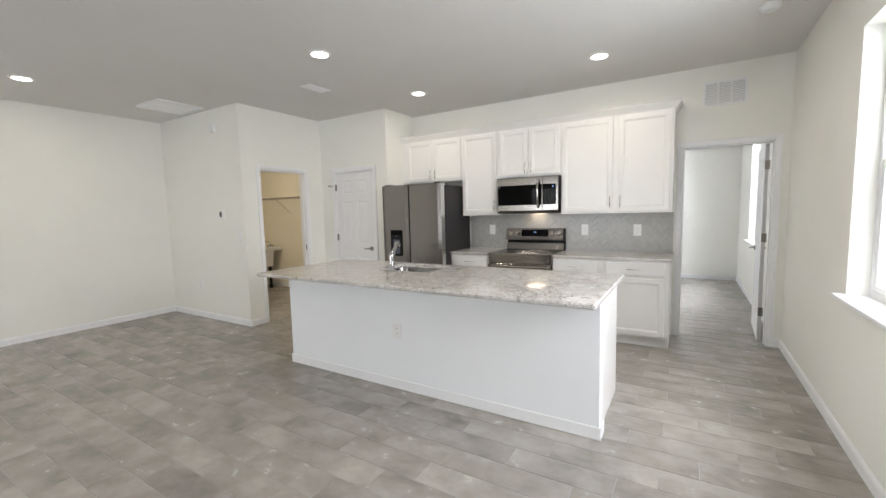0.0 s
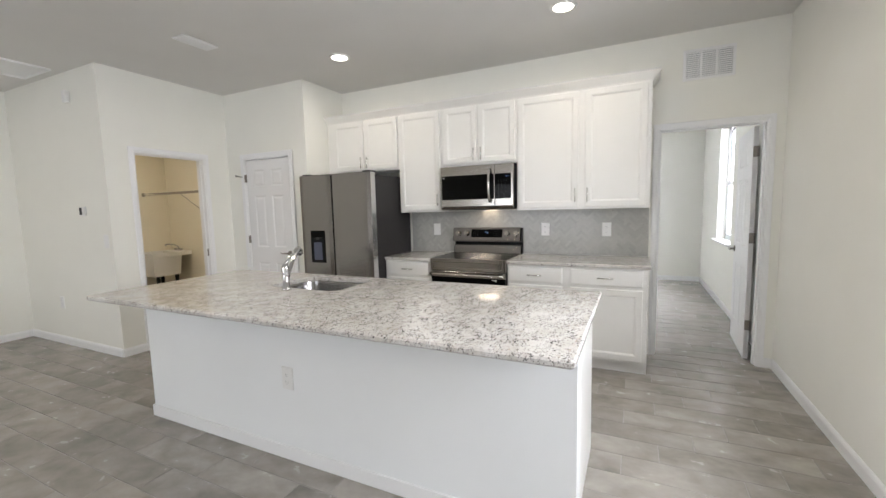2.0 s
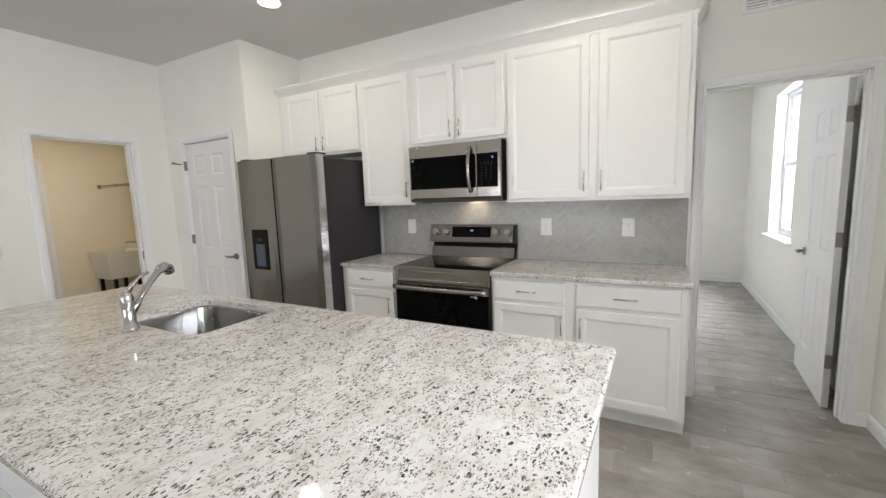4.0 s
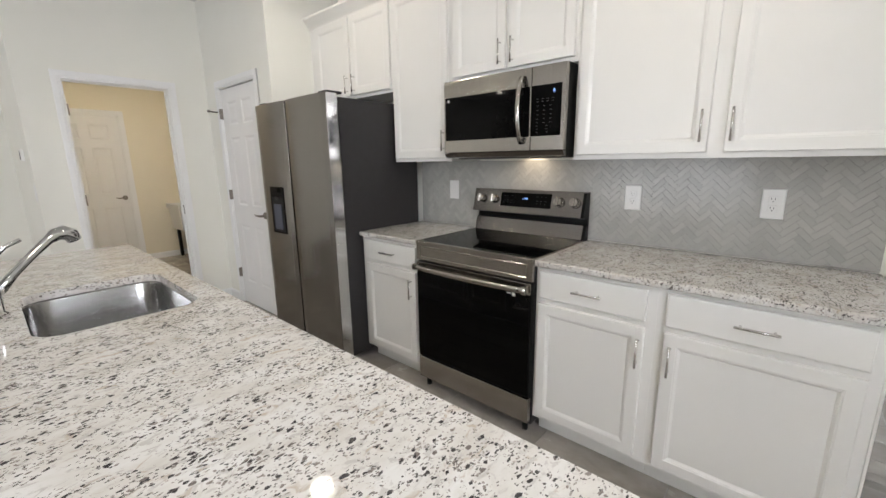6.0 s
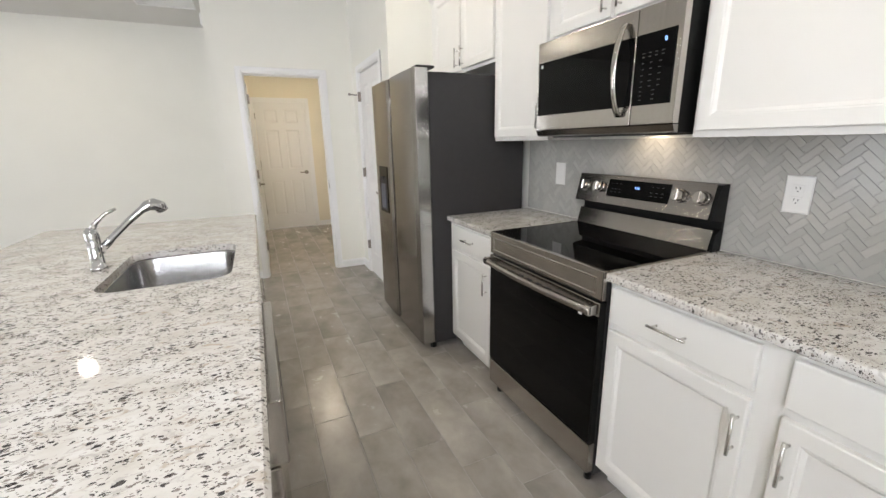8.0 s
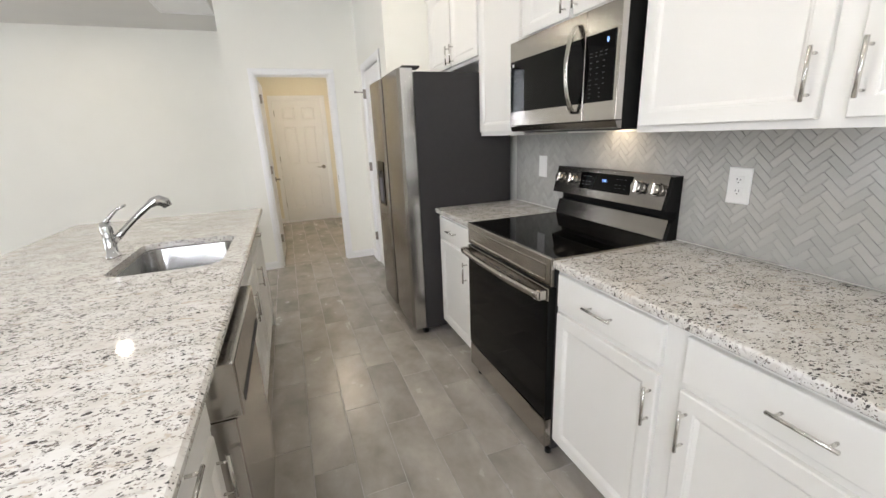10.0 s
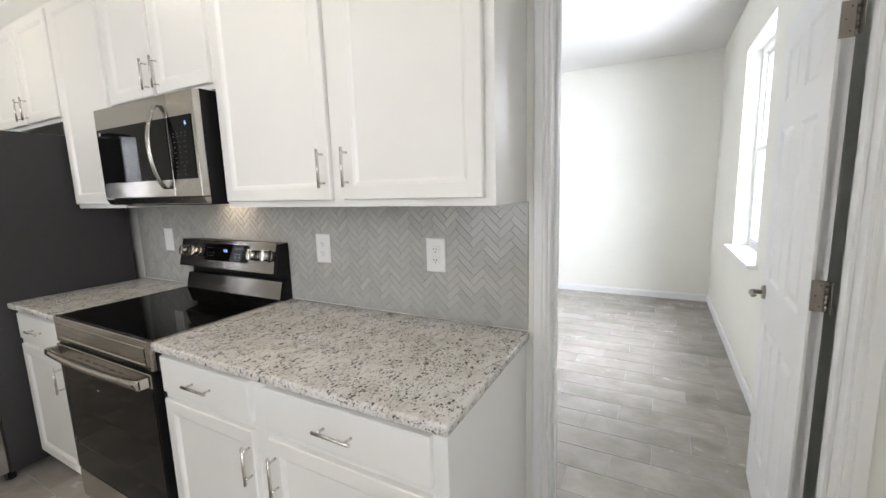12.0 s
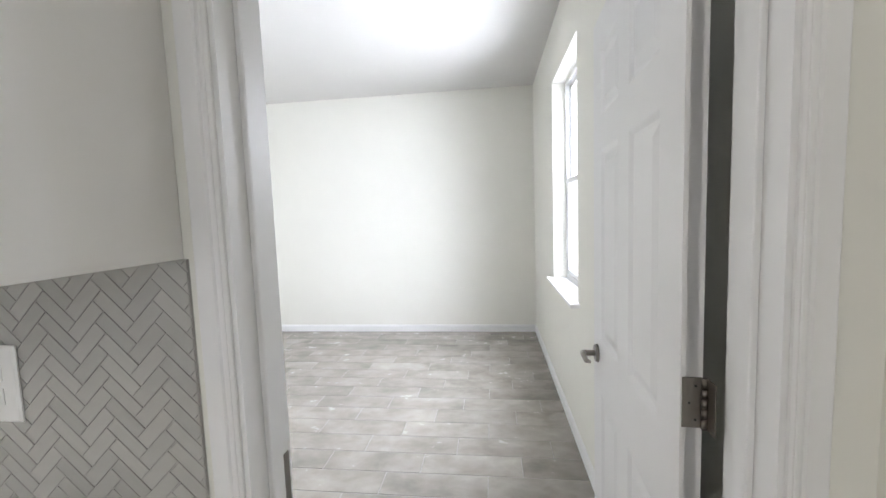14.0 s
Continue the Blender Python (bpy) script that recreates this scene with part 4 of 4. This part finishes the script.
gr = thing("wall_grille", "white return-air grille with louvres high on the cabinet wall", "air grille", (0.465, YB, 2.542))
bm = bmesh.new()
gw, gh = 0.185, 0.125
for a, b, c, d in ((-gw, gw, -gh, -gh + 0.022), (-gw, gw, gh - 0.022, gh), (-gw, -gw + 0.022, -gh + 0.022, gh - 0.022), (gw - 0.022, gw, -gh + 0.022, gh - 0.022)):
    bx(bm, a, b, -0.010, -0.001, c, d, 0.0015)
for k in (1, 2):
    x = -gw + 0.022 + k * (2 * gw - 0.044) / 3
    bx(bm, x - 0.008, x + 0.008, -0.009, -0.001, -gh + 0.022, gh - 0.022)
part("frame", bm, TRIM, gr)
part("backing", box(-gw + 0.02, gw - 0.02, -0.0012, -0.0004, -gh + 0.02, gh - 0.02), GREYP, gr, "grey backing")
for k in range(13):
    z = -gh + 0.030 + k * 0.0158
    part("slat", wedge(-gw + 0.022, gw - 0.022, [(-0.0015, z + 0.007), (-0.0065, z - 0.005), (-0.0072, z - 0.004), (-0.0022, z + 0.008)]), TRIM, gr)


def ceiling_grille(at, rz, wx, wy, label, n):
    g = thing("ceiling_grille", label, "air grille", at, rz, "ceiling grilles")
    bm = bmesh.new()
    for a, b, c, d in ((-wx, wx, -wy, -wy + 0.02), (-wx, wx, wy - 0.02, wy), (-wx, -wx + 0.02, -wy + 0.02, wy - 0.02), (wx - 0.02, wx, -wy + 0.02, wy - 0.02)):
        bx(bm, a, b, c, d, -0.012, -0.001, 0.002)
    part("frame", bm, TRIM, g)
    part("backing", box(-wx + 0.018, wx - 0.018, -wy + 0.018, wy - 0.018, -0.0015, -0.0005), SLOT, g, "grey backing")
    for k in range(n):
        y = -wy + 0.03 + k * (2 * wy - 0.06) / (n - 1)
        s = part("slat", wedge(-wx + 0.02, wx - 0.02, [(y - 0.007, -0.002), (y - 0.006, -0.002), (y + 0.006, -0.012), (y + 0.005, -0.012)]), TRIM, g)
    return g


ceiling_grille((-3.385, 5.56, H), 90, 0.15, 0.075, "white supply-air grille in the kitchen ceiling", 6)
hatch = thing("access_panel", "white access panel in the ceiling by the alcove", "access panel", (-5.42, 5.03, H))
bm = bmesh.new()
for a, b, c, d in ((-0.27, 0.27, -0.27, -0.252), (-0.27, 0.27, 0.252, 0.27), (-0.27, -0.252, -0.252, 0.252), (0.252, 0.27, -0.252, 0.252)):
    bx(bm, a, b, c, d, -0.02, -0.001, 0.003)
part("frame", bm, TRIM, hatch)
part("panel", box(-0.252, 0.252, -0.252, 0.252, -0.008, -0.001), TRIM, hatch)
sm = thing("smoke_detector", "round white smoke detector on the ceiling", "smoke detector", (0.64, 6.10, H))
bm = bmesh.new()
tube(bm, [(0, 0, -0.001), (0, 0, -0.012), (0, 0, -0.014), (0, 0, -0.034), (0, 0, -0.040)], [0.068, 0.068, 0.060, 0.056, 0.040], 32)
part("case", bm, PLASTIC, sm)

LIGHTS = [(-2.612, 4.925), (-2.58, 6.40), (-0.56, 6.41), (-5.42, 3.70), (-0.56, 4.93), (-2.6, 2.2), (-5.42, 1.0), (-0.9, 1.0)]


def downlight(x, y, power):
    d = thing("downlight", "round recessed LED downlight, lit, in the ceiling", "ceiling light", (x, y, H), 0, "downlights")
    bm = bmesh.new()
    tube(bm, [(0, 0, -0.001), (0, 0, -0.006), (0, 0, -0.008)], [0.098, 0.096, 0.070], 40, False)
    part("trim_ring", bm, PLASTIC, d)
    part("lens", disc(bmesh.new(), 0.072, 0.004, Matrix.Translation((0, 0, -0.006)), 32), LED, d, "glowing round lens")
    lamp("downlight_lamp", "AREA", pose(x, y, H - 0.012), power, (1.0, 0.89, 0.74), disk=0.14)


for x, y in LIGHTS:
    downlight(x, y, DOWN)
lamp("hood_glow", "AREA", pose(-1.435, YB - 0.12, 1.370), 0.9, (1.0, 0.80, 0.58), disk=0.24)

# ---------------- laundry ----------------
dome = thing("laundry_light", "round white flush ceiling light, lit, in the laundry", "ceiling light", (-6.0, 6.3, H))
bm = bmesh.new()
tube(bm, [(0, 0, -0.001), (0, 0, -0.02), (0, 0, -0.05), (0, 0, -0.07)], [0.15, 0.15, 0.12, 0.03], 32)
part("shade", bm, glow("laundry_shade", (1.0, 0.78, 0.5), 6), dome)
lamp("laundry_lamp", "AREA", pose(-6.0, 6.3, H - 0.09), LAUNDRY, (1.0, 0.86, 0.68), disk=0.25)

tub = thing("laundry_sink", "off-white plastic utility sink on dark legs in the laundry corner", "utility sink", (-7.03, 7.215, 0))
bm = bmesh.new()
secs = [(0.22, 0.20, 0.43, -0.07), (0.25, 0.22, 0.735, -0.07), (0.275, 0.305, 0.74, 0), (0.275, 0.305, 0.80, 0), (0.235, 0.205, 0.80, -0.07), (0.20, 0.17, 0.47, -0.07)]
prev = None
for hx, hy, z, oy in secs:
    lp = [bm.verts.new((sx * hx, sy * hy + oy, z)) for sx, sy in ((-1, -1), (1, -1), (1, 1), (-1, 1))]
    if prev:
        for k in range(4):
            bm.faces.new((prev[k], prev[(k + 1) % 4], lp[(k + 1) % 4], lp[k]))
    else:
        bm.faces.new(lp[::-1])
    prev = lp
bm.faces.new(prev)
part("basin", bm, TUBM, tub)
for x in (-0.20, 0.20):
    for y in (-0.21, 0.08):
        part("leg", wedge(x - 0.02, x + 0.02, [(y - 0.02, 0), (y + 0.02, 0), (y + 0.02, 0.44), (y - 0.02, 0.44)]), BLACK, tub, "dark sink leg")
bm = bmesh.new()
tube(bm, [(0.0, 0.26, 0.80), (0.0, 0.26, 0.86), (0.0, 0.20, 0.90), (0, 0.08, 0.92), (0, 0.05, 0.90)], 0.011, 12)
bx(bm, -0.08, 0.08, 0.23, 0.285, 0.80, 0.835, 0.01, 2)
part("faucet", bm, CHROME, tub, "chrome laundry faucet")

# white-coated wire; its backlit shade is put into this brown colour
WIRE = plain("backlit_wire", (0.34, 0.30, 0.25), 0.5)
part("strike_plate", box(-4.68, -4.64, 6.3765, 6.3785, 0.90, 0.985), BRONZE, frame_lau, "dark strike plate", "", frame_lau.matrix_basis.inverted())
sh = thing("wire_shelf", "white wire shelf on the laundry wall, coloured dark as if backlit", "wire shelf", (-6.05, YLN, 1.75))
for k in range(44):
    x = -1.23 + k * 0.056
    part("wire", tube(bmesh.new(), [(x, -0.005, 0), (x, -0.38, 0), (x, -0.385, -0.03)], 0.002, 5), WIRE, sh)
bm = bmesh.new()
for y, z in ((-0.01, -0.004), (-0.2, -0.004), (-0.38, -0.004), (-0.385, -0.032)):
    tube(bm, [(-1.265, y, z), (1.3, y, z)], 0.0035, 6)
part("rail", bm, WIRE, sh)
for x in (-0.35, 0.72):
    part("brace", tube(bmesh.new(), [(x, -0.37, -0.01), (x, -0.004, -0.30)], 0.005, 6), WIRE, sh)
part("bracket", box(-1.269, -1.25, -0.40, -0.36, -0.05, 0.01, 0.003), WIRE, sh, "end bracket")

# ---------------- floor tiles ----------------
TL, TW = 0.5605, 0.1817


def floor_tiles():
    near, far, cache = [], [], {}
    areas = [(XL, XR, YS, YA), (XW, XR, YA, YP), (XP, XR, YP, YB), (0.112, 0.894, YB, YB + T), (XB, XR, YB + T, YN),
             (XLW, XW - T, YA + T, YLN), (XW - T, XW, 5.652, 6.392)]
    g = 0.0017
    for j in range(-30, 44):
        y0 = 3.963 + j * TW
        xs = -1.036 + (j * TL / 3) % TL
        for i in range(-14, 6):
            x0 = xs + i * TL
            pieces = []
            for ax0, ax1, ay0, ay1 in areas:
                a, b = max(x0 + g, ax0), min(x0 + TL - g, ax1)
                c, d = max(y0 + g, ay0), min(y0 + TW - g, ay1)
                if b - a > 0.003 and d - c > 0.003:
                    last = pieces[-1] if pieces else None
                    if last and abs(last[3] - c) < 1e-6:
                        if abs(last[0] - a) < 1e-6 and abs(last[1] - b) < 1e-6:
                            last[3] = d
                            continue
                    pieces.append([a, b, c, d])
            for a, b, c, d in pieces:
                rank = max(abs((a + b) / 2 + 1.3) / 1.0, abs((c + d) / 2 - 5.2) / 1.1)
                near.append((rank, round(a, 4), round(b, 4), round(c, 4), round(d, 4)))
    near.sort()
    for k, (rank, a, b, c, d) in enumerate(near):
        if k < 300:
            key = (round(b - a, 3), round(d - c, 3))
            if key not in cache:
                me = bpy.data.meshes.new("tile")
                bm = bmesh.new()
                w, h = (b - a) / 2, (d - c) / 2
                e = 0.0015
                lo = [bm.verts.new((sx * w, sy * h, -0.003)) for sx, sy in ((-1, -1), (1, -1), (1, 1), (-1, 1))]
                md = [bm.verts.new((sx * w, sy * h, -0.0008)) for sx, sy in ((-1, -1), (1, -1), (1, 1), (-1, 1))]
                tp = [bm.verts.new((sx * (w - e), sy * (h - e), 0)) for sx, sy in ((-1, -1), (1, -1), (1, 1), (-1, 1))]
                for p, q in ((lo, md), (md, tp)):
                    for m_ in range(4):
                        bm.faces.new((p[m_], p[(m_ + 1) % 4], q[(m_ + 1) % 4], q[m_]))
                bm.faces.new(tp)
                bm.to_mesh(me)
                bm.free()
                me.materials.append(FT)
                cache[key] = me
            o = new("tile", cache[key])
            o.parent = FLOOR
            o.location = ((a + b) / 2, (c + d) / 2, random.uniform(-0.0003, 0.0002))
        else:
            far.append((a, b, c, d))
    verts, faces = [], []
    for a, b, c, d in far:
        e, z = 0.0015, random.uniform(-0.0003, 0.0002)
        s = len(verts)
        verts += [(a, c, -0.003), (b, c, -0.003), (b, d, -0.003), (a, d, -0.003), (a + e, c + e, z), (b - e, c + e, z), (b - e, d - e, z), (a + e, d - e, z)]
        faces += [(s + 4, s + 5, s + 6, s + 7)] + [(s + k, s + (k + 1) % 4, s + 4 + (k + 1) % 4, s + 4 + k) for k in range(4)]
    me = bpy.data.meshes.new("tiles")
    me.from_pydata(verts, [], faces)
    me.materials.append(FT2)
    o = new("floor_tiles", me)
    o.parent = FLOOR
    tagged(o, "grey stone-look plank tiles", "", "", "stuff")


FLOOR = bpy.data.objects["floor"]
floor_tiles()

# ---------------- herringbone backsplash ----------------
back = thing("backsplash", "glossy grey herringbone tile backsplash above the worktops", "backsplash")
BX0, BX1, BZ0, BZ1 = -2.40, 0.0535, 0.9145, 1.3595
part("grout", box(BX0, BX1, YB - 0.0050, YB - 0.0005, BZ0, BZ1), GROUT_B, back, "grey grout")


def clip(poly, axis, value, keep_more):
    out = []
    for p, q in zip(poly, poly[1:] + poly[:1]):
        a, b = (p[axis] - value, q[axis] - value) if keep_more else (value - p[axis], value - q[axis])
        if a >= 0:
            out.append(p)
        if a * b < 0:
            t = a / (a - b)
            out.append((p[0] + (q[0] - p[0]) * t, p[1] + (q[1] - p[1]) * t))
    return out


def herringbone():
    W, L, g = 0.02451, 0.07353, 0.0009
    s = math.sqrt(0.5)
    full, whole, edge = {}, [], []
    for i in range(-60, 60):
        for j in range(-40, 40):
            # a herringbone cell: one tile along u, one along v, stepping down the diagonal
            u, v = (i * W) + j * L, (i * W) - j * L
            for kind, (ua, ub, va, vb) in enumerate(((u, u + L, v, v + W), (u, u + W, v + W, v + W + L))):
                c = [(ua + g, va + g), (ub - g, va + g), (ub - g, vb - g), (ua + g, vb - g)]
                # u runs down to the side, v up to the side
                poly = [((p[0] - p[1]) * s + 0.0095, -(p[0] + p[1]) * s + 1.385) for p in c]
                cut = poly
                for ax, val, more in ((0, BX0, True), (0, BX1, False), (1, BZ0, True), (1, BZ1, False)):
                    cut = clip(cut, ax, val, more) if cut else cut
                if len(cut) < 3:
                    continue
                if cut == poly:
                    whole.append((kind, poly))
                else:
                    edge.append(cut)
    return whole, edge


def tile_mesh(poly, cx, cz):
    bm = bmesh.new()
    top = [bm.verts.new((x - cx, -0.0022, z - cz)) for x, z in poly]
    k = len(poly)
    mid = [bm.verts.new((x - cx, -0.0016, z - cz)) for x, z in poly]
    low = [bm.verts.new((x - cx, 0.0, z - cz)) for x, z in poly]
    for v in top:
        v.co.x *= 0.975
        v.co.z *= 0.975
    bm.faces.new(top)
    for a, b in ((top, mid), (mid, low)):
        for i in range(k):
            bm.faces.new((a[i], a[(i + 1) % k], b[(i + 1) % k], b[i]))
    bmesh.ops.recalc_face_normals(bm, faces=bm.faces[:])
    return bm


whole, edge = herringbone()
whole.sort(key=lambda t: -sum(p[0] for p in t[1]))
shapes = {}
verts, faces = [], []
for k, (kind, poly) in enumerate(whole):
    cx, cz = sum(p[0] for p in poly) / 4, sum(p[1] for p in poly) / 4
    if k < 300:
        if kind not in shapes:
            shapes[kind] = bpy.data.meshes.new("tile")
            bm = tile_mesh(poly, cx, cz)
            bm.to_mesh(shapes[kind])
            bm.free()
            shapes[kind].materials.append(BT)
        o = new("tile", shapes[kind])
        o.parent = back
        o.location = (cx, YB - 0.0046, cz)
        o.rotation_euler = (random.uniform(-0.006, 0.006), 0, random.uniform(-0.006, 0.006))
    else:
        edge.append(poly)
for poly in edge:
    s, k = len(verts), len(poly)
    cx, cz = sum(p[0] for p in poly) / k, sum(p[1] for p in poly) / k
    tx, tz = random.uniform(-0.006, 0.006), random.uniform(-0.006, 0.006)
    verts += [(cx + (x - cx) * 0.975, YB - 0.0068 + (x - cx) * tx + (z - cz) * tz, cz + (z - cz) * 0.975) for x, z in poly] + [(x, YB - 0.0046, z) for x, z in poly]
    faces += [tuple(range(s, s + k))] + [(s + i, s + k + i, s + k + (i + 1) % k, s + (i + 1) % k) for i in range(k)]
me = bpy.data.meshes.new("tiles")
me.from_pydata(verts, [], faces)
me.materials.append(BT2)
bm = bmesh.new()
bm.from_mesh(me)
bmesh.ops.recalc_face_normals(bm, faces=bm.faces[:])
bm.to_mesh(me)
bm.free()
o = new("cut_tiles", me)
o.parent = back
tagged(o, "glossy grey herringbone tiles", "", "", "stuff")
